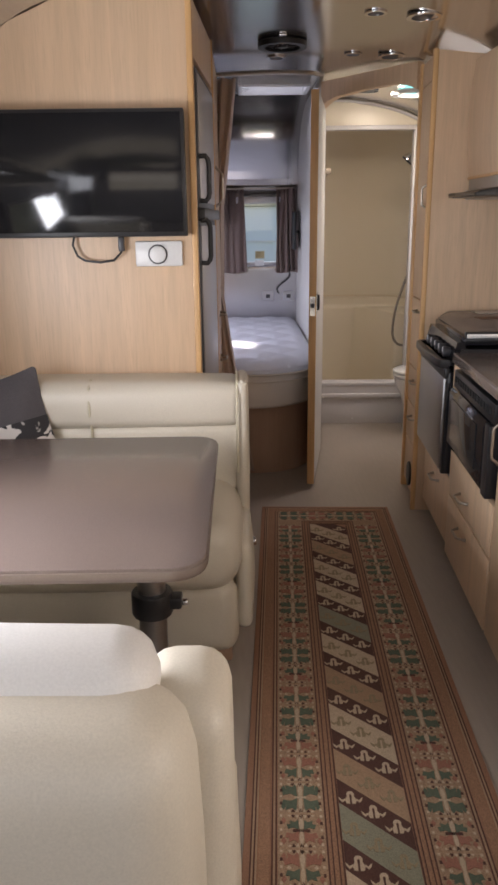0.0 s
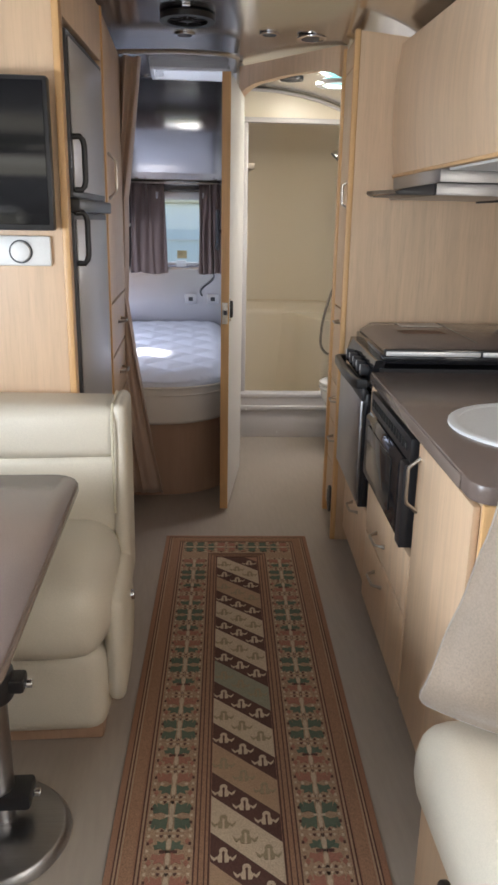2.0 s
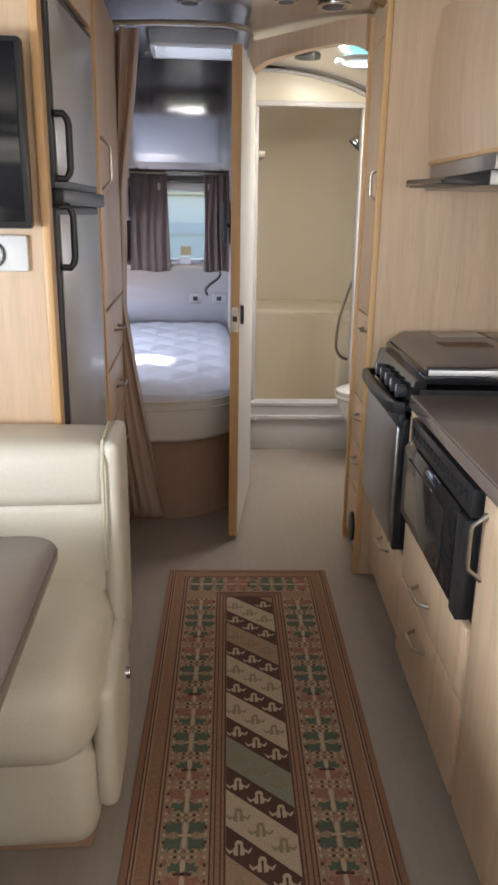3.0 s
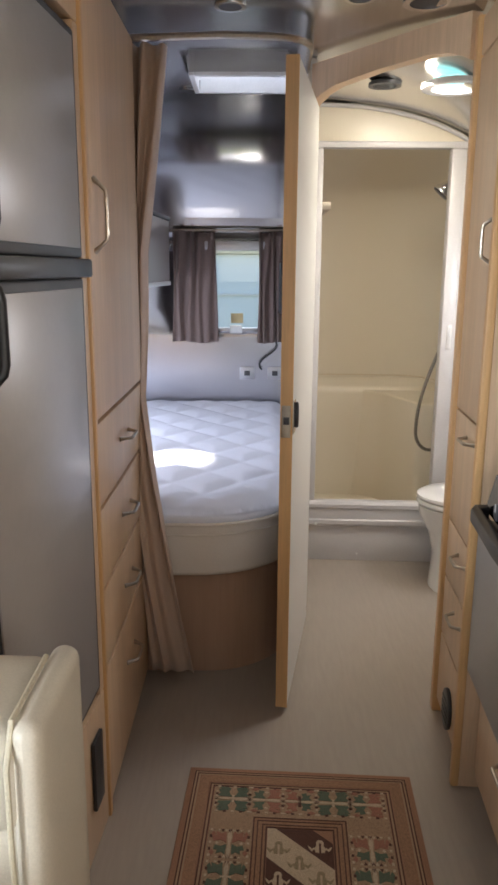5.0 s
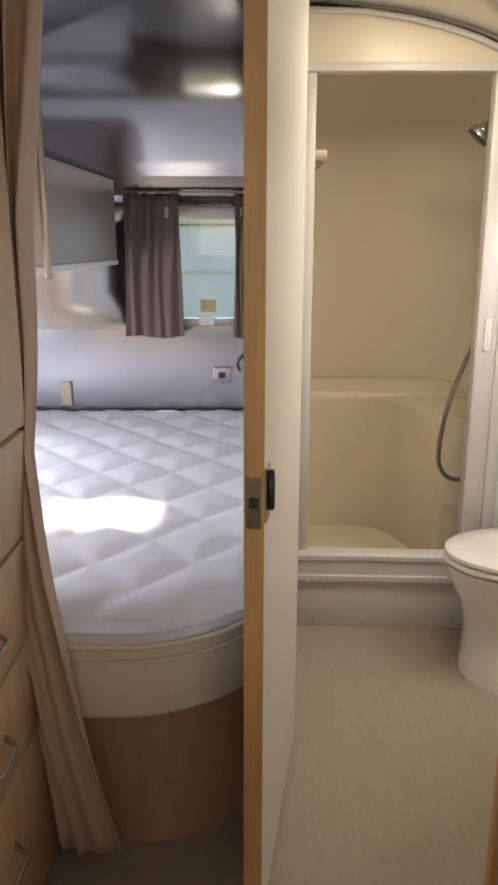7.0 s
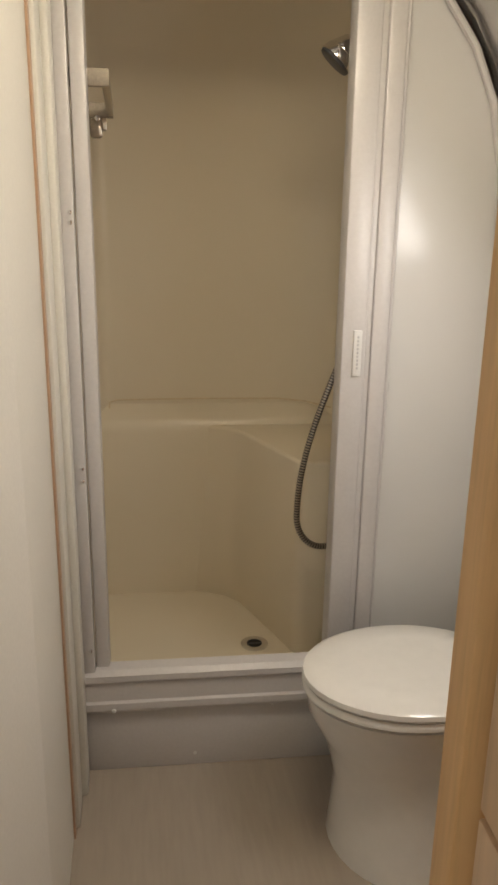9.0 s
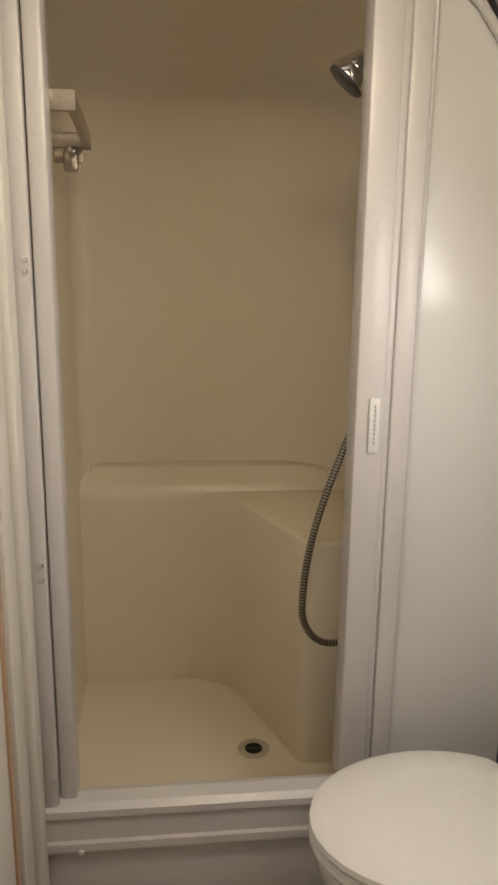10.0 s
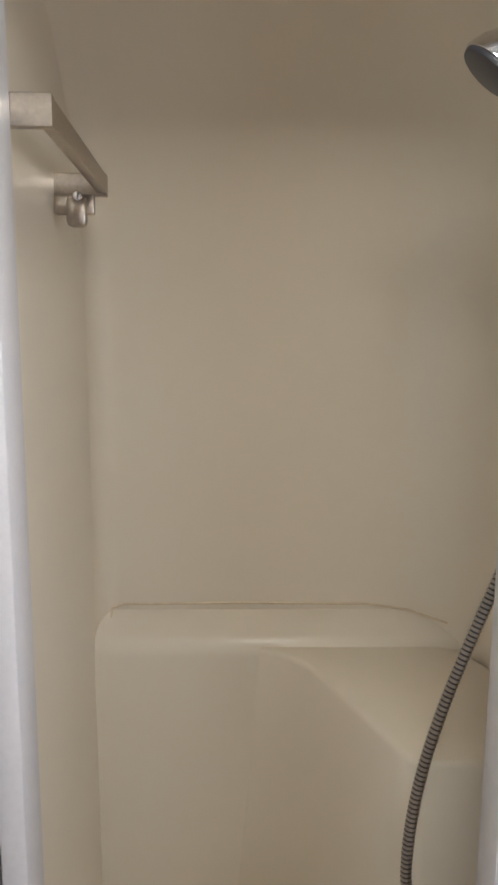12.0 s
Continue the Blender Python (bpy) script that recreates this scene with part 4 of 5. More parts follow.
def shower():
    s = thing("shower_stall", (0.78, 5.58, 0), "cream acrylic shower stall with a moulded corner seat", "shower")
    part("pan_front", box(0.757, 5.578, 0.0, 1.62, 5.60, 0.183, 0.003), FRAME_WHITE, s)
    part("sill", prism([(5.566, 0.18), (5.558, 0.192), (5.558, 0.21), (5.563, 0.216), (5.563, 0.268), (5.556, 0.274), (5.556, 0.290), (5.57, 0.300), (5.60, 0.305), (5.61, 0.28), (5.655, 0.27), (5.675, 0.10), (5.60, 0.10), (5.60, 0.18)], 0.757, 1.62, 'x', 0.0), FRAME_WHITE, s, angle=25)
    part("pan_floor", box(0.76, 5.66, 0.06, 1.64, 6.42, 0.10), ACRYLIC, s)
    lin = bmesh.new()
    rows = []
    for z in [0.10, 0.4, 0.8, 1.1, 1.25, 1.35, 1.45, 1.55, 1.65, 1.72, 1.79, 1.85, 1.9, 1.94, 1.97, 2.0, 2.02, 2.035, 2.05, 2.062]:
        ins = HW - roof_dx(z)
        yb, xr = 6.42 - 0.9 * ins, min(1.635, XR - ins - 0.025)
        yb = max(yb, 5.9)
        rr = 0.20
        pts = [(0.772, 5.635), (0.772, yb - 0.05)] + arc_pts(0.822, yb - 0.05, 0.05, 180, 90, 5) + [((0.822 + xr - rr) / 2, yb)] + arc_pts(xr - rr, yb - rr, rr, 90, 0, 8) + [(xr, 5.635)]
        rows.append([lin.verts.new((x, y, z)) for x, y in pts])
    for p, q in zip(rows, rows[1:]):
        for k in range(len(p) - 1):
            lin.faces.new((p[k], p[k + 1], q[k + 1], q[k]))
    lin.faces.new(rows[-1])
    part("liner", lin, ACRYLIC, s, angle=60)
    seat = prism([(1.05, 6.40), (1.06, 6.372), (1.13, 6.354), (1.19, 6.322), (1.237, 6.268), (1.268, 6.19), (1.355, 5.965), (1.362, 5.942), (1.377, 5.925), (1.40, 5.918), (1.633, 5.917), (1.633, 6.22), (1.58, 6.34), (1.47, 6.41)], 0.09, 0.722, 'z', 0.012, 3)
    part("corner_seat", seat, ACRYLIC, s, angle=50)
    part("back_ledge", prism([(6.365, 0.09), (6.352, 0.70), (6.358, 0.733), (6.372, 0.745), (6.418, 0.786), (6.418, 0.09)], 0.766, 1.585, 'x'), ACRYLIC, s, angle=60)
    part("caulk_line", tube([(0.80, 6.40, 0.755), (0.803, 6.412, 0.792), (0.83, 6.418, 0.799), (1.10, 6.419, 0.801), (1.38, 6.417, 0.799), (1.47, 6.402, 0.792), (1.55, 6.35, 0.78)], 0.0028, 6), surface("yellowed_caulk", (0.72, 0.60, 0.43), 0.6), s, "thin yellowed caulk line above the ledge")
    part("drain", ring((1.256, 5.99, 0.102), 0.024, 0.043, 0.006, 'z', 32), CHROME, s)
    part("drain_hole", disc((1.256, 5.99, 0.1005), 0.026, 0.003, 'z', 24), HOLE, s)
    part("drain_cross", box(1.234, 5.987, 0.102, 1.278, 5.993, 0.104), CHARCOAL, s)
    swing(s, -2.0, (0.78, 5.58))
    fr = thing("shower_enclosure", (0.78, 5.58, 0.29), "white shower door frame", "frame")
    part("left_post", box(0.765, 5.565, 0.285, 0.803, 5.61, 1.93, 0.005), FRAME_WHITE, fr)
    part("left_inner", box(0.806, 5.58, 0.285, 0.838, 5.66, 1.93, 0.006), FRAME_WHITE, fr)
    part("right_post", box(1.393, 5.57, 0.30, 1.452, 5.63, 1.93, 0.008), FRAME_WHITE, fr)
    part("right_channel", box(1.4525, 5.583, 0.1, 1.466, 5.63, 1.93, 0.002), FRAME_WHITE, fr)
    part("right_flange", box(1.4665, 5.576, 0.0, 1.506, 5.625, 1.93, 0.005), FRAME_WHITE, fr)
    part("top_rail", box(0.765, 5.56, 1.90, 1.46, 5.615, 1.927, 0.005), FRAME_WHITE, fr)
    part("corner_bead", tube([(1.513, 5.592, 0.0), (1.513, 5.592, 1.95)], 0.005), FRAME_WHITE, fr)
    arch = [(XC + roof_dx(z) - 0.008, z) for z in (1.3, 1.5, 1.65, 1.76, 1.85, 1.92, 1.97, 2.01, 2.04, 2.065, 2.083)] + [(0.757, 2.092)]
    inner = [p for p in arch if p[0] > 1.47]
    part("filler", prism([(1.507, 0.0), (1.772, 0.0)] + inner + [(1.507, inner[-1][1] + 0.004)], 5.60, 5.62, 'y'), BATH_WALL, fr, "glossy pale wall panel beside the shower")
    part("arch_panel", prism([(0.757, 1.93), (1.5065, 1.93), (1.5065, inner[-1][1] + 0.004)] + [p for p in arch if p[0] < 1.5], 5.60, 5.62, 'y'), ACRYLIC, fr)
    part("arch_bead", tube([(x - 0.01, 5.588, z - 0.012) for x, z in arch], 0.009), FRAME_WHITE, fr)
    lb = part("label_plate", box(1.420, 5.563, 1.035, 1.440, 5.57, 1.142, 0.002), WHITE, fr, "small white label with a line of fine print")
    for k in range(9):
        part("print_mark", box(1.428, 5.5622, 1.052 + k * 0.009, 1.432, 5.563, 1.057 + k * 0.009), WIN_FRAME, lb)
    for z in (1.37, 1.39, 0.80, 0.83, 0.36):
        part("screw", disc((0.795, 5.563, z), 0.0045, 0.006, 'y', 10, bev=0.001), CHROME, fr)
    h = thing("hand_shower", (1.5, 5.78, 1.0), "chrome hand shower on a long metal hose", "shower head")
    aim = pose(1.383, 5.70, 1.728, 0, 42, -10)
    hd = bmesh.new()
    disc((0, 0, 0.012), 0.043, 0.024, 'z', 32, 0.036, hd, 0.003)
    disc((0, 0, 0.040), 0.035, 0.034, 'z', 32, 0.019, hd, 0.003)
    bmesh.ops.transform(hd, matrix=aim, verts=hd.verts)
    part("head", hd, CHROME, h)
    fc = bmesh.new()
    disc((0, 0, -0.003), 0.038, 0.006, 'z', 32, 0.040, fc, 0.001)
    bmesh.ops.transform(fc, matrix=aim, verts=fc.verts)
    part("face", fc, CHARCOAL, h, "dark spray face")
    part("handle", tube([(1.405, 5.70, 1.752), (1.44, 5.71, 1.760), (1.50, 5.74, 1.735), (1.60, 5.79, 1.66)], 0.014, radii=[0.018, 0.017, 0.014, 0.012]), CHROME, h)
    hose = []
    for i in range(61):
        t = i / 60
        if t < 0.6:
            q = t / 0.6
            hose.append((1.50 - 0.148 * math.sin(q * math.pi / 2) ** 1.15, 5.81 - 0.015 * q, 1.15 - 0.55 * q))
        else:
            q = (t - 0.6) / 0.4 * math.pi * 0.75
            hose.append((1.352 + 0.075 * (1 - math.cos(min(q, math.pi / 2))) + 0.09 * max(0.0, q - math.pi / 2), 5.795, 0.60 - 0.095 * math.sin(min(q, math.pi / 2))))
    part("hose", tube(hose, 0.0078, 10), CHARCOAL, h)
    rb = bmesh.new()
    carry = 0.0
    for p0, p1 in zip([Vector(p) for p in hose], [Vector(p) for p in hose[1:]]):
        span = (p1 - p0).length
        d = (p1 - p0).normalized()
        while carry < span:
            m = p0 + d * carry
            tube([m - d * 0.0022, m + d * 0.0022], 0.0091, 8, rb)
            carry += 0.0076
        carry -= span
    tagged(part("hose_rib", rb, NICKEL, h, "fine ribs of the metal hose"), kind="stuff")
    tw = thing("towel_bar", (0.8, 5.95, 1.67), "square chrome towel bar on the shower wall", "towel bar")
    part("front_post", prism([(0.772, 5.66), (0.882, 5.66), (0.882, 5.675), (0.772, 5.675)], 1.648, 1.684, 'z', 0.002), NICKEL, tw)
    part("bar", prism([(0.866, 5.675), (0.882, 5.675), (0.880, 6.125), (0.864, 6.125)], 1.651, 1.682, 'z', 0.002), NICKEL, tw)
    part("rear_post", prism([(0.772, 6.125), (0.880, 6.125), (0.880, 6.14), (0.772, 6.14)], 1.646, 1.684, 'z', 0.002), NICKEL, tw)
    part("bracket", box(0.795, 6.10, 1.612, 0.862, 6.114, 1.646, 0.004), NICKEL, tw)
    part("clip", box(0.818, 6.074, 1.59, 0.852, 6.098, 1.64, 0.009), NICKEL, tw)
    part("clip_pin", disc((0.839, 6.075, 1.638), 0.008, 0.012, 'y', 14, bev=0.002), CHROME, tw)


shower()


def toilet():
    t = thing("toilet", (1.45, 5.29, 0), "white toilet with a closed lid", "toilet")

    def oval(cx, cy, a, bb, n=36, flat=0.16):
        pts = []
        for k in range(n):
            th = 2 * math.pi * k / n
            x = a * math.cos(th)
            if x > flat:
                x = flat + (x - flat) * 0.25
            pts.append((cx + x, cy + bb * math.sin(th)))
        return pts

    def loft(rows):
        bm = bmesh.new()
        vs = [[bm.verts.new((x, y, z + (-0.025 if z > 0.1 else 0))) for x, y in pts] for pts, z in rows]
        n = len(vs[0])
        for a, c in zip(vs, vs[1:]):
            for k in range(n):
                bm.faces.new((a[k], a[(k + 1) % n], c[(k + 1) % n], c[k]))
        bm.faces.new(vs[0][::-1])
        bm.faces.new(vs[-1])
        return bm
    cx, cy = 1.512, 5.302
    part("bowl", loft([(oval(cx + 0.03, cy - 0.02, 0.205, 0.195), 0.0), (oval(cx + 0.03, cy - 0.018, 0.20, 0.185), 0.05), (oval(cx + 0.03, cy, 0.19, 0.155), 0.18),
                       (oval(cx + 0.02, cy, 0.205, 0.156), 0.28), (oval(cx, cy, 0.228, 0.168), 0.36), (oval(cx, cy, 0.235, 0.173), 0.40), (oval(cx, cy, 0.225, 0.156), 0.405)]), PORCELAIN, t)
    part("seat", loft([(oval(cx, cy, 0.237, 0.176), 0.408), (oval(cx, cy, 0.243, 0.183), 0.414), (oval(cx, cy, 0.243, 0.183), 0.424), (oval(cx, cy, 0.238, 0.178), 0.43)]), PORCELAIN, t)
    part("lid", loft([(oval(cx, cy, 0.24, 0.18), 0.434), (oval(cx, cy, 0.244, 0.184), 0.44), (oval(cx, cy, 0.242, 0.182), 0.45), (oval(cx, cy, 0.225, 0.168), 0.458), (oval(cx, cy, 0.15, 0.11), 0.46)]), PORCELAIN, t)


toilet()


def vanity():
    v = thing("vanity_cabinet", (1.5, 4.65, 0), "maple bathroom vanity with a rounded dark top", "vanity")
    body = [(1.74, 4.43), (1.385, 4.43)] + arc_pts(1.565, 4.69, 0.18, 180, 90, 10) + [(1.74, 4.87)]
    part("body", prism(body, 0.0, 0.83, 'z'), MAPLE_EDGE, v)
    top = [(1.74, 4.43), (1.338, 4.43)] + arc_pts(1.56, 4.69, 0.222, 180, 90, 12) + [(1.74, 4.912)]
    part("top", prism(top, 0.832, 0.866, 'z', 0.006, 3), SHINY_BROWN, v, "glossy rounded top")
    part("handle", pull_handle((1.436, 4.815, 0.63), (1.436, 4.815, 0.79), (-0.032, 0.034, 0), 0.006), CHARCOAL, v, "dark loop handle")


vanity()

# ---- ceiling fixtures ----


def ceiling_spot(x, y, r, label="round recessed ceiling light with a chrome ring"):
    z = roof_z(x - XC)
    s = thing("ceiling_light", (x, y, z), label, "ceiling light", "recessed ceiling lights")
    part("ring", ring((x, y, z - 0.003), r * 0.72, r, 0.007, 'z'), CHROME, s)
    part("lens", disc((x, y, z - 0.001), r * 0.72, 0.004, 'z', 28, r * 0.6), CHARCOAL, s)


ceiling_spot(1.0, 4.33, 0.068)
ceiling_spot(0.82, 4.34, 0.042)
ceiling_spot(0.985, 3.64, 0.068)
ceiling_spot(0.80, 3.63, 0.042)
ceiling_spot(0.47, 4.42, 0.045)
ceiling_spot(0.26, 5.42, 0.035, "small round chrome ceiling light above the bed")


def roof_fan():
    x, y = 0.48, 4.10
    z = roof_z(x - XC)
    f = thing("roof_fan", (x, y, z), "black round roof fan on the ceiling", "fan")
    part("rim", ring((x, y, z - 0.012), 0.078, 0.106, 0.028, 'z'), BLACK, f)
    part("grille", disc((x, y, z - 0.006), 0.078, 0.012, 'z', 32), CHARCOAL, f)
    part("hub", disc((x, y, z - 0.018), 0.022, 0.016, 'z', 20, bev=0.003), BLACK, f)
    for k in range(8):
        a = k * math.pi / 4
        part("spoke", tube([(x + 0.02 * math.cos(a), y + 0.02 * math.sin(a), z - 0.018), (x + 0.08 * math.cos(a), y + 0.08 * math.sin(a), z - 0.016)], 0.003, 6), BLACK, f)
    part("switch", box(x - 0.02, y - 0.15, z - 0.008, x + 0.01, y - 0.13, z - 0.001, 0.002), CHROME, f)


roof_fan()


def bath_ceiling():
    z = roof_z(1.03 - XC)
    v = thing("ceiling_vent", (1.03, 5.2, z), "dark round louvred vent in the bathroom ceiling", "vent")
    part("rim", ring((1.03, 5.2, z - 0.008), 0.045, 0.062, 0.016, 'z'), CHARCOAL, v)
    part("backing", disc((1.03, 5.2, z - 0.004), 0.045, 0.01, 'z', 28), HOLE, v)
    for k in range(4):
        y = 5.17 + 0.02 * k
        part("slat", box(0.99, y - 0.004, z - 0.016, 1.07, y + 0.004, z - 0.011, 0.001), CHARCOAL, v)
    z = roof_z(1.30 - XC)
    h = thing("roof_vent", (1.28, 5.02, z), "teal-tinted round roof vent with a white frame", "vent")
    part("dome", disc((1.25, 5.0, z + 0.012), 0.085, 0.012, 'z', 32), glow("teal_daylit_dome", (0.35, 0.85, 0.85), 0.9), h, "teal tinted daylit dome")
    part("frame", ring((1.25, 5.0, z - 0.002), 0.085, 0.12, 0.022, 'z'), WHITE, h)


bath_ceiling()


def skylight():
    s = thing("skylight", (0.49, 5.31, 2.1), "white framed skylight over the bed", "skylight", kind="structure")
    f = bmesh.new()
    for x0, y0, x1, y1 in ((0.29, 5.14, 0.31, 5.44), (0.68, 5.14, 0.70, 5.44), (0.31, 5.14, 0.68, 5.16), (0.31, 5.42, 0.68, 5.44)):
        box(x0, y0, 2.086, x1, y1, 2.32, 0.003, 2, f)
    part("frame", f, WHITE, s)
    p = part("pane", box(0.311, 5.161, 2.30, 0.679, 5.419, 2.306), FROSTED, s)
    p.visible_shadow = False


skylight()


def bed_cabinet():
    c = thing("bed_locker", (-0.3, 5.7, 1.3), "satin silver overhead locker with a rounded end above the bed", "cabinet")
    pts = [(XL + 0.06, 5.22), (0.055, 5.22), (0.10, 6.08)] + arc_pts(-0.02, 6.08, 0.12, 0, 90, 8) + [(XL + 0.1, 6.2)]
    part("body", prism(pts, 1.325, 1.62, 'z'), SATIN, c)
    part("top_edge", prism([(x + (0.008 if x > 0 else 0), y) for x, y in pts], 1.622, 1.64, 'z', 0.004), CHARCOAL, c)
    part("bottom_edge", prism([(x + (0.006 if x > 0 else 0), y) for x, y in pts], 1.303, 1.323, 'z', 0.004), WHITE, c)
    single("locker_post", tube([(0.058, 5.205, 1.29), (0.058, 5.205, 2.085)], 0.011), NICKEL, (0.058, 5.205, 1.29), "slim metal post at the end of the bed locker", "post")


bed_cabinet()


def wall_plate(x, z, w=0.085, h=0.07):
    o = thing("wall_outlet", (x, 6.44, z), "small aluminium outlet plate on the rear wall", "outlet", "rear wall outlets")
    part("plate", box(x - w / 2, 6.428, z - h / 2, x + w / 2, 6.446, z + h / 2, 0.003), WIN_FRAME, o)
    part("socket", box(x - 0.016, 6.424, z - 0.014, x + 0.016, 6.429, z + 0.014, 0.002), CHARCOAL, o)


o = thing("wall_plate", (-0.22, 6.44, 0.71), "tall cream plastic plate low on the rear wall", "plate")
part("plate", box(-0.245, 6.425, 0.655, -0.195, 6.446, 0.765, 0.004), surface("cream_plastic", (0.66, 0.58, 0.46), 0.4), o)
wall_plate(0.50, 0.80)
wall_plate(0.66, 0.80)
s = thing("wall_screen", (0.69, 6.2, 1.2), "small dark screen on an arm beside the rear window", "screen")
part("panel", box(0.672, 6.02, 1.16, 0.69, 6.30, 1.42, 0.004), BLACK, s)
part("arm", tube([(0.69, 6.2, 1.28), (0.722, 6.2, 1.28)], 0.012), BLACK, s)
cable = [(0.62 + 0.05 * math.sin(i * 0.5), 6.41, 1.02 - 0.018 * i) for i in range(12)]
single("power_cable", tube(cable, 0.005), BLACK, (0.62, 6.41, 0.8), "black cable hanging below the rear window", "cable")
n = thing("window_sticker", (0.44, 6.45, 1.1), "small yellowed paper sticker on the window", "sticker")
part("paper", box(0.405, 6.448, 1.085, 0.475, 6.4535, 1.14), surface("yellowed_paper", (0.62, 0.52, 0.30), 0.8), n)


def neighbour():
    h = thing("parked_trailer", (1.0, 11.0, -0.6), "white trailer parked behind the rear window", "trailer")
    part("body", box(-6, 10.5, -0.2, 8, 13, 1.55, 0.05), surface("pale_blue_white_panel", (0.80, 0.85, 0.87), 0.5), h)
    part("roof", box(-6.1, 10.4, 1.55, 8.1, 13.1, 1.85, 0.06), surface("white_roof_edge", (0.8, 0.78, 0.72), 0.6), h)
    for x in (-4, -2.4, 3.8, 5.4):
        part("wheel", disc((x, 10.55, -0.32), 0.28, 0.2, 'y', 24, bev=0.02), BLACK, h)
    for z in (0.2, 0.65, 1.1):
        part("moulding", box(-6, 10.485, z, 8, 10.499, z + 0.025), WHITE, h)


neighbour()


def side_window(name, x, y0, y1, z0, z1, label):
    w = thing(name, (x, (y0 + y1) / 2, z0), label, "window", kind="structure")
    f = bmesh.new()
    for a, c, d, e in ((y0 - 0.02, z0 - 0.02, y1 + 0.02, z0), (y0 - 0.02, z1, y1 + 0.02, z1 + 0.02), (y0 - 0.02, z0, y0, z1), (y1, z0, y1 + 0.02, z1)):
        box(x - 0.03, a, c, x + 0.03, d, e, 0.004, 2, f)
    part("window_frame", f, WIN_FRAME, w)
    p = part("pane", box(x - 0.003, y0, z0, x + 0.003, y1, z1), GLASS, w)
    p.visible_shadow = False


side_window("window_2", XL - 0.01, 1.30, 2.50, 0.95, 1.31, "wide side window beside the dinette")
side_window("window_6", XL - 0.01, -0.58, 0.68, 1.24, 1.64, "wide side window at the front of the trailer")
side_window("window_3", XR + 0.005, 0.62, 1.78, 1.24, 1.60, "side window above the sofa")
side_window("window_4", XL - 0.01, 4.87, 5.73, 0.87, 1.23, "side window beside the bed")
side_window("window_5", XR + 0.005, 4.82, 5.18, 1.27, 1.58, "small bathroom side window")

# ---- small things ----


def patterned_pillow():
    p = thing("throw_pillow", (-0.48, 2.84, 0.53), "dark throw pillow with a black and white patterned lower half", "pillow")

    def pad(z0, z1, bm, grow):
        b = box(-0.2, -0.06, -0.2, 0.2, 0.06, 0.2, 0.015, 3)
        bmesh.ops.subdivide_edges(b, edges=[e for e in b.edges if e.calc_length() > 0.08], cuts=7, use_grid_fill=True)
        for v in b.verts:
            u, w = v.co.x / 0.2, v.co.z / 0.2
            v.co.y *= max(0.12, (1 - u ** 4) * (1 - w ** 4)) * grow
            v.co.x *= (1 - 0.08 * (1 - w * w)) * (1 + (grow - 1) * 0.2)
            v.co.z *= 1 - 0.08 * (1 - u * u)
        cut_planes(b, [((0, 0, z0), (0, 0, 1)), ((0, 0, z1), (0, 0, 1))])
        bmesh.ops.delete(b, geom=[f for f in b.faces if not z0 < f.calc_center_median().z < z1], context='FACES')
        bmesh.ops.transform(b, matrix=pose(-0.51, 2.82, 0.69, -14, -14, 12), verts=b.verts)
        return join(bm, b)
    part("cover", pad(-1, 1, bmesh.new(), 1.0), DARK_CLOTH, p, angle=80)
    m, nt, bs = principled("black_white_pattern_cloth")
    v = noise_tex(nt, 17, 2, None, 0.4, 0.8)
    nt.links.new(mix_rgb(nt, ramp(nt, v, 0.49, 0.52), (0.03, 0.028, 0.03), (0.62, 0.58, 0.54)), bs.inputs["Base Color"])
    bs.inputs["Roughness"].default_value = 0.85
    part("printed_cover", pad(-0.19, 0.04, bmesh.new(), 1.05), m, p, "black and white printed cloth", angle=80)


patterned_pillow()
for x0, x1 in ((-0.26, -0.105),):
    pts = [(x0, 3.09, 1.325), (x0 - 0.008, 3.085, 1.29), (x0 + 0.006, 3.085, 1.255), (x0 + 0.03, 3.085, 1.24), (x0 + 0.08, 3.08, 1.234), (x1 - 0.03, 3.085, 1.24), (x1 - 0.005, 3.085, 1.265), (x1, 3.09, 1.325)]
    single("television_cable", tube(pts, 0.004), BLACK, (x0, 3.09, 1.24), "dark cable looped below the television", "cable")
n = thing("cable_box", (-0.11, 3.1, 1.3), "small dark connector hanging under the television", "connector")
part("plug", box(-0.118, 3.08, 1.268, -0.098, 3.10, 1.315, 0.004), CHARCOAL, n)
n = thing("papers", (1.40, 3.65, 0.981), "two paper leaflets lying on the range cover", "leaflet")
part("sheet", box(1.29, 3.72, 0.9715, 1.45, 3.82, 0.973), surface("pale_paper", (0.66, 0.58, 0.50), 0.7), n)
part("sheet", box(1.24, 3.53, 0.9715, 1.40, 3.61, 0.973), surface("brown_paper", (0.20, 0.11, 0.07), 0.7), n)
# shower screws, labels
for x, z in ((0.845, 0.19), (1.25, 0.18), (1.05, 0.035)):
    k = thing("screw_cap", (x, 5.576, z), "small white screw cap on the shower front", "screw cap", "shower screw caps")
    part("cap", disc((x, 5.556 if z > 0.1 else 5.572, z), 0.006, 0.008, 'y', 12, bev=0.002), WHITE, k)

# ---- rug ----


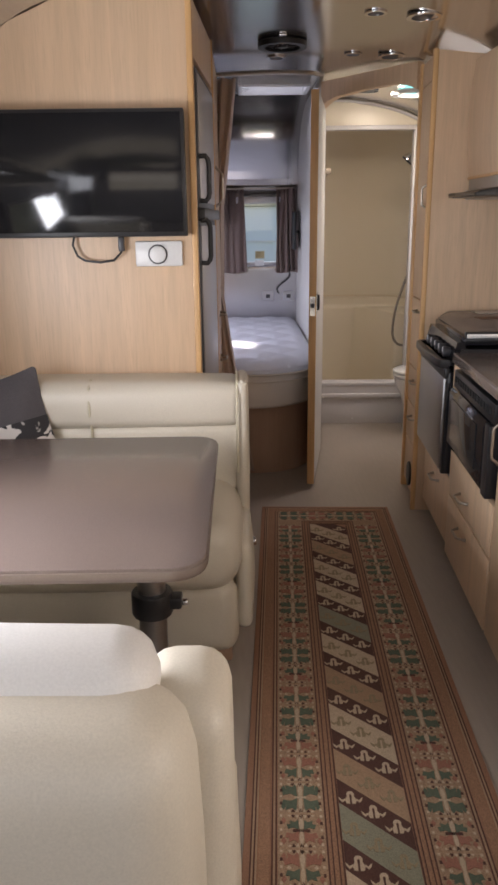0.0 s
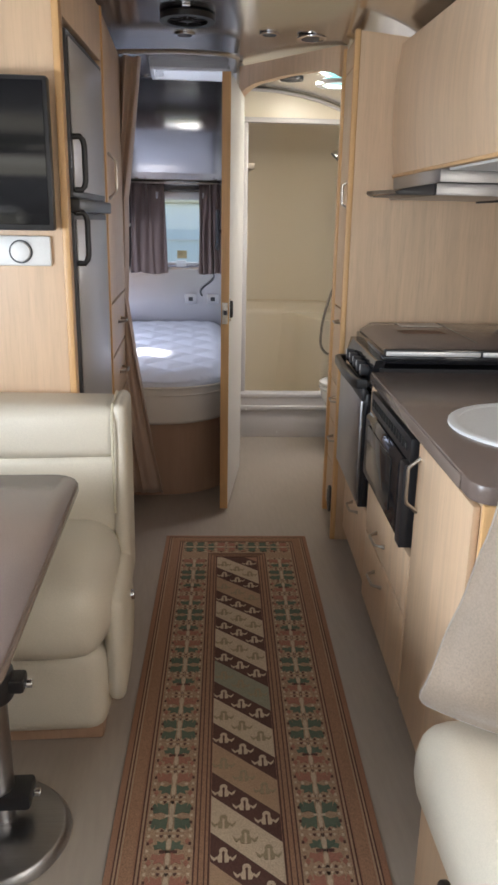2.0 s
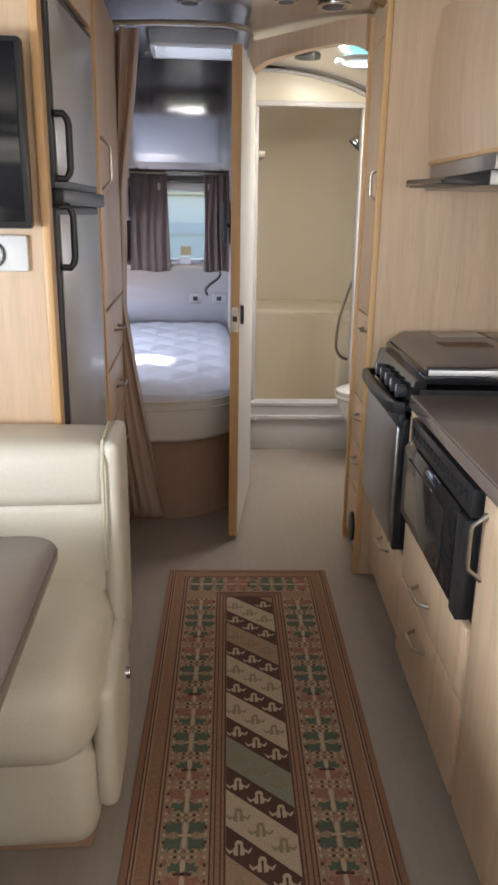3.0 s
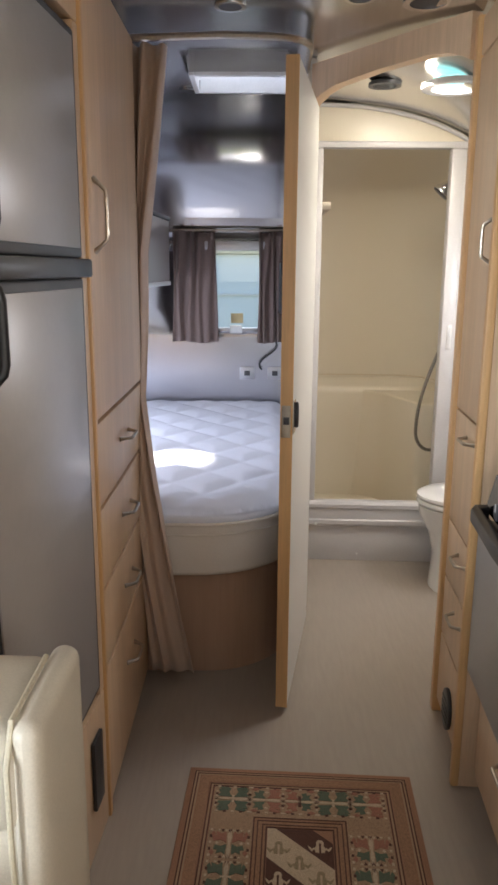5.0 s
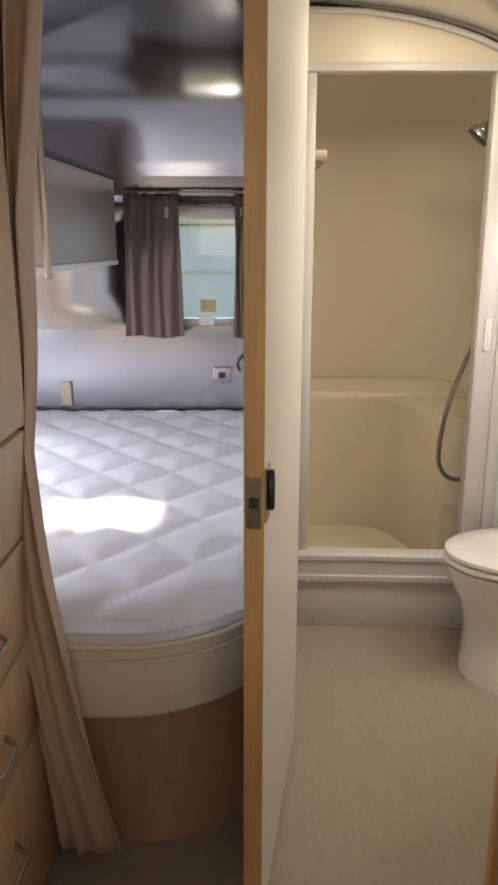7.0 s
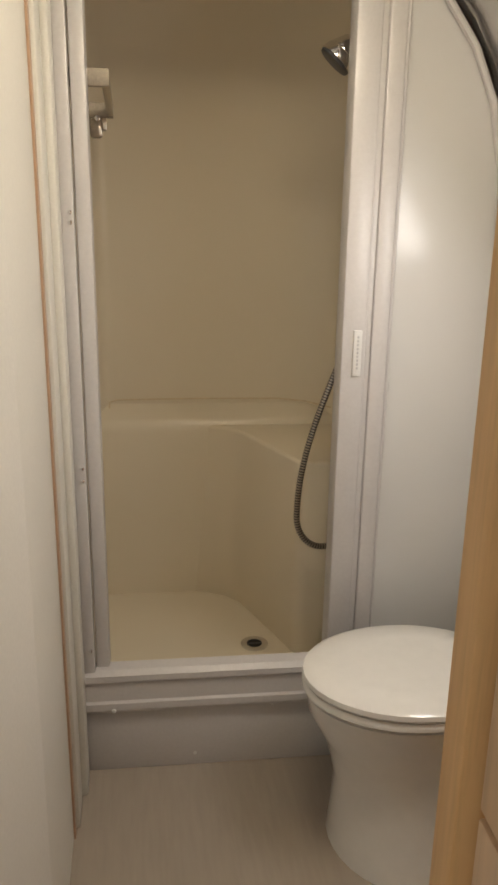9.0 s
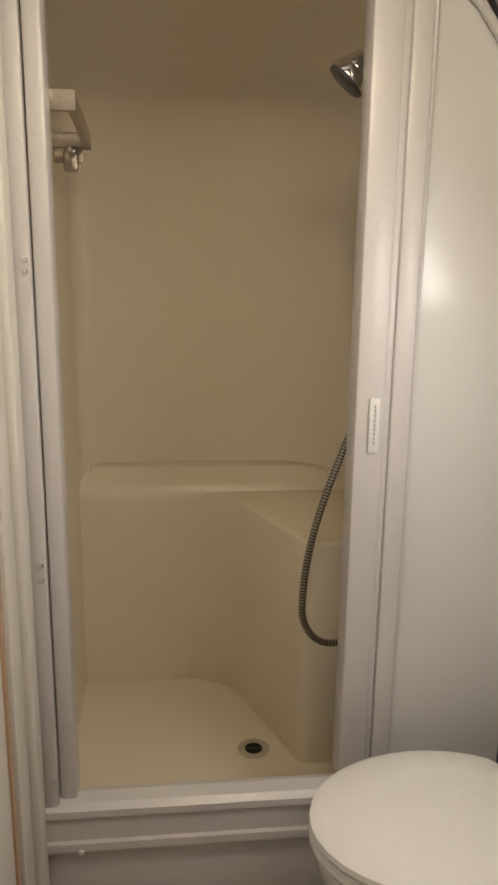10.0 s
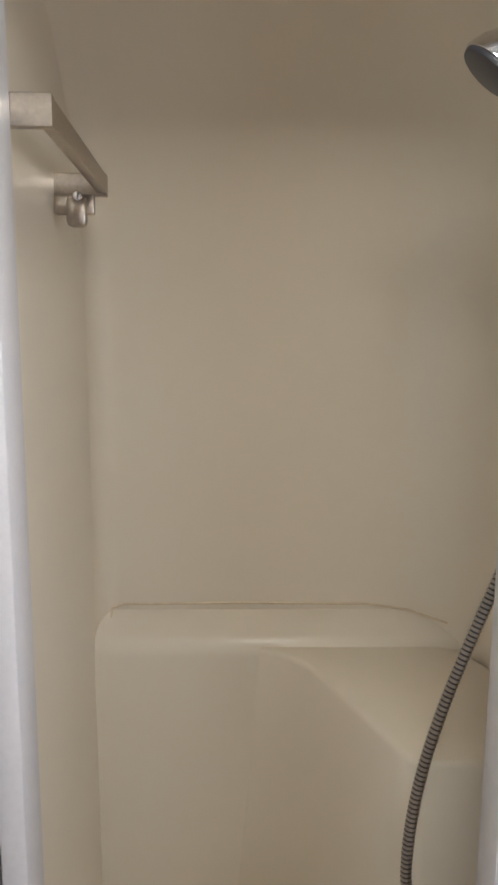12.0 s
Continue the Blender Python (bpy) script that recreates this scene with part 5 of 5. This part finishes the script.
def flat(polys, z, h=0.0012):
    """Thin raised shapes from plan outlines, joined."""
    vs, fs = [], []
    for poly in polys:
        n, o = len(poly), len(vs)
        vs += [(x, y, z) for x, y in poly] + [(x, y, z + h) for x, y in poly]
        fs.append(tuple(range(o + n, o + 2 * n)))
        fs += [(o + i, o + (i + 1) % n, o + n + (i + 1) % n, o + n + i) for i in range(n)]
    me = bpy.data.meshes.new("tmp")
    me.from_pydata(vs, [], fs)
    bm = bmesh.new()
    bm.from_mesh(me)
    bpy.data.meshes.remove(me)
    bmesh.ops.recalc_face_normals(bm, faces=bm.faces)
    return bm


def rect(x0, y0, x1, y1):
    return [(x0, y0), (x1, y0), (x1, y1), (x0, y1)]


def clip_poly(poly, k, lim, keep_less):
    out = []
    for i in range(len(poly)):
        p, q = poly[i], poly[(i + 1) % len(poly)]
        pin, qin = ((p[k] <= lim) == keep_less), ((q[k] <= lim) == keep_less)
        if pin:
            out.append(p)
        if pin != qin:
            t = (lim - p[k]) / (q[k] - p[k])
            out.append((p[0] + (q[0] - p[0]) * t, p[1] + (q[1] - p[1]) * t))
    return out


def rug():
    X0, X1, Y0, Y1 = 0.375, 0.990, 0.95, 3.985
    g = thing("runner_rug", (0.68, 2.4, 0), "worn red-brown patterned runner rug on the vinyl floor", "rug")
    part("field", box(X0, Y0, 0.0005, X1, Y1, 0.007, 0.003, 2), RUG, g)
    T = 0.0068
    W = X1 - X0

    def frame_strip(d0, d1):
        return [rect(X0 + d0, Y0 + d0, X0 + d1, Y1 - d0), rect(X1 - d1, Y0 + d0, X1 - d0, Y1 - d0),
                rect(X0 + d1, Y1 - d1, X1 - d1, Y1 - d0), rect(X0 + d1, Y0 + d0, X1 - d1, Y0 + d1)]
    brown = surface("rug_faded_brown", (0.35, 0.195, 0.115), 0.95, 0, 420, (0.6, 1.4), (0.85, 1.0), 0.7)
    part("border_band", flat(frame_strip(0.034, 0.060), T), brown, g, "faded brown border band")
    part("border_line", flat(frame_strip(0.016, 0.019) + frame_strip(0.024, 0.027) + frame_strip(0.064, 0.067) + frame_strip(0.073, 0.076), T), RUG_DARK, g, "dark border lines")
    part("border_stripe", flat(frame_strip(0.0195, 0.0235) + frame_strip(0.028, 0.032) + frame_strip(0.068, 0.072), T), RUG_TAN, g, "tan border stripes")
    mb0, mb1 = 0.078, 0.188
    part("motif_ground", flat(frame_strip(mb0, mb1), T), surface("rug_motif_ground", (0.39, 0.26, 0.165), 0.95, 0, 420, (0.6, 1.4), (0.85, 1.0), 0.7), g)
    ib = (0.190, 0.222)
    part("inner_band", flat(frame_strip(*ib), T), brown, g, "faded brown inner band")
    part("inner_line", flat(frame_strip(0.1885, 0.192) + frame_strip(0.199, 0.202) + frame_strip(0.212, 0.215) + frame_strip(0.221, 0.225), T + 0.0008), RUG_DARK, g, "dark inner lines")
    cx0, cx1, cy0, cy1 = X0 + 0.226, X1 - 0.226, Y0 + 0.226, Y1 - 0.226
    # slanting bands of the middle field
    lights = (RUG_CREAM, surface("rug_grey_green", (0.29, 0.28, 0.20), 0.95, 0, 420, (0.7, 1.3), (0.85, 1.0), 0.7), RUG_TAN, RUG_CREAM)
    slope, pitch = -0.88, 0.195
    cream, tan, dark = [], [], []
    y = cy1 + 0.10
    i = 0
    while y > cy0 - 0.05:
        for y0, y1, mat in ((y - 0.082, y, RUG_DARK), (y - pitch, y - 0.082, lights[(i * 7 // 3) % 4])):
            p = [(cx0, y0), (cx1, y0 + slope * (cx1 - cx0)), (cx1, y1 + slope * (cx1 - cx0)), (cx0, y1)]
            p = clip_poly(clip_poly(p, 1, cy1, True), 1, cy0, False) if p else p
            if len(p) > 2:
                part("slanting_band", flat([p], T), mat, g)
        for k in range(3):
            mx = cx0 + (cx1 - cx0) * (0.18 + 0.31 * k)
            for off, lst in ((-0.041, cream), (-0.14, tan)):
                my = y + off + slope * (mx - cx0)
                if not cy0 + 0.03 < my < cy1 - 0.03:
                    continue
                s = 0.019
                for sg in (-1, 1):
                    hump = [(0.14, -1.0), (0.58, -0.95), (0.74, -0.35), (0.46, 0.25), (0.50, 0.75), (0.28, 1.1), (0.0, 1.15), (0.0, 0.72), (0.16, 0.55), (0.12, -0.3)]
                    arm = [(0.70, -0.40), (1.10, -0.78), (1.42, -0.35), (1.55, 0.12), (1.28, -0.12), (1.05, -0.38), (0.74, -0.12)]
                    for sh in (hump, arm):
                        q = [(mx + sg * u * s, my + v * s) for u, v in sh]
                        lst.append(q if sg > 0 else q[::-1])
        y -= pitch
        i += 1
    tagged(part("band_motif", flat(cream, T + 0.0012), RUG_CREAM, g, "cream figures in the dark bands"), kind="stuff")
    tagged(part("band_shadow_motif", flat(tan, T + 0.0012), surface("rug_faded_olive", (0.32, 0.25, 0.155), 0.95, 0, 420, (0.7, 1.3)), g, "faded figures in the light bands"), kind="stuff")
    # flowering side bands
    cr, gr, rd, dk = [], [], [], []

    def motif(cx, cy, kind, turned):
        def put(lst, pts):
            lst.append([(cx + (v if turned else u), cy + (-u if turned else v)) for u, v in pts])

        def lobes(lst, s, up):
            for sg in (-1, 1):
                base = [(0.006, 0.002), (0.020, 0.010), (0.034, 0.006), (0.038, 0.020), (0.028, 0.022), (0.030, 0.034), (0.017, 0.028), (0.008, 0.036)]
                q = [(sg * u * s, up * v * s) for u, v in base]
                put(lst, q if sg * up > 0 else q[::-1])
        put(cr, [(-0.002, -0.048), (0.002, -0.048), (0.005, -0.02), (0.003, 0.0), (0.006, 0.022), (0.002, 0.048), (-0.002, 0.048), (-0.006, 0.022), (-0.003, 0.0), (-0.005, -0.02)])
        for v, up in ((-0.047, 1), (0.047, -1)):
            for q in range(-3, 4):
                u, h = q * 0.0092, 0.011 - abs(q) * 0.0018
                put(cr if q % 2 else dk, [(u - 0.0044, v), (u + 0.0044, v), (u + 0.001, v + up * h), (u - 0.001, v + up * h)][::up])
        for sg in (-1, 1):
            for v in (-0.030, 0.030):
                put(rd if kind else gr, [(sg * 0.041 + du, v + dv) for du, dv in ((-0.006, 0.0), (0.0, -0.010), (0.006, 0.0), (0.0, 0.010))])
        if kind == 0:
            lobes(gr, 1.22, 1)
            lobes(gr, 1.22, -1)
            put(cr, rect(-0.014, -0.003, 0.014, 0.003))
        elif kind == 1:
            lobes(rd, 1.15, 1)
            lobes(gr, 1.0, -1)
            for sg in (-1, 1):
                put(cr, [(sg * 0.03 + du, dv) for du, dv in ((-0.005, 0.0), (0.0, -0.006), (0.005, 0.0), (0.0, 0.006))])
        else:
            lobes(gr, 0.9, 1)
            lobes(rd, 1.0, -1)
            put(dk, rect(-0.020, -0.004, 0.020, 0.004))
        for sg in (-1, 1):
            for q in range(5):
                put(dk if q % 2 else cr, rect(sg * 0.047 - 0.003, -0.044 + q * 0.021, sg * 0.047 + 0.003, -0.036 + q * 0.021))
    yy, i = Y0 + 0.15, 0
    while yy < Y1 - 0.20:
        for cx in (X0 + (mb0 + mb1) / 2, X1 - (mb0 + mb1) / 2):
            motif(cx, yy, i % 3, False)
        yy += 0.104
        i += 1
    for k in range(5):
        motif(X0 + 0.13 + (W - 0.26) * k / 4, Y1 - 0.125, k % 3, True)
    for nm, lst, mat in (("cream_motif", cr, RUG_CREAM), ("green_motif", gr, RUG_GREEN), ("red_motif", rd, RUG_RED), ("dark_motif", dk, RUG_DARK)):
        tagged(part(nm, flat(lst, T + 0.001), mat, g, nm.split("_")[0] + " woven flowers in the side bands"), kind="stuff")
    swing(g, -2.9, (0.372, 3.98))


rug()
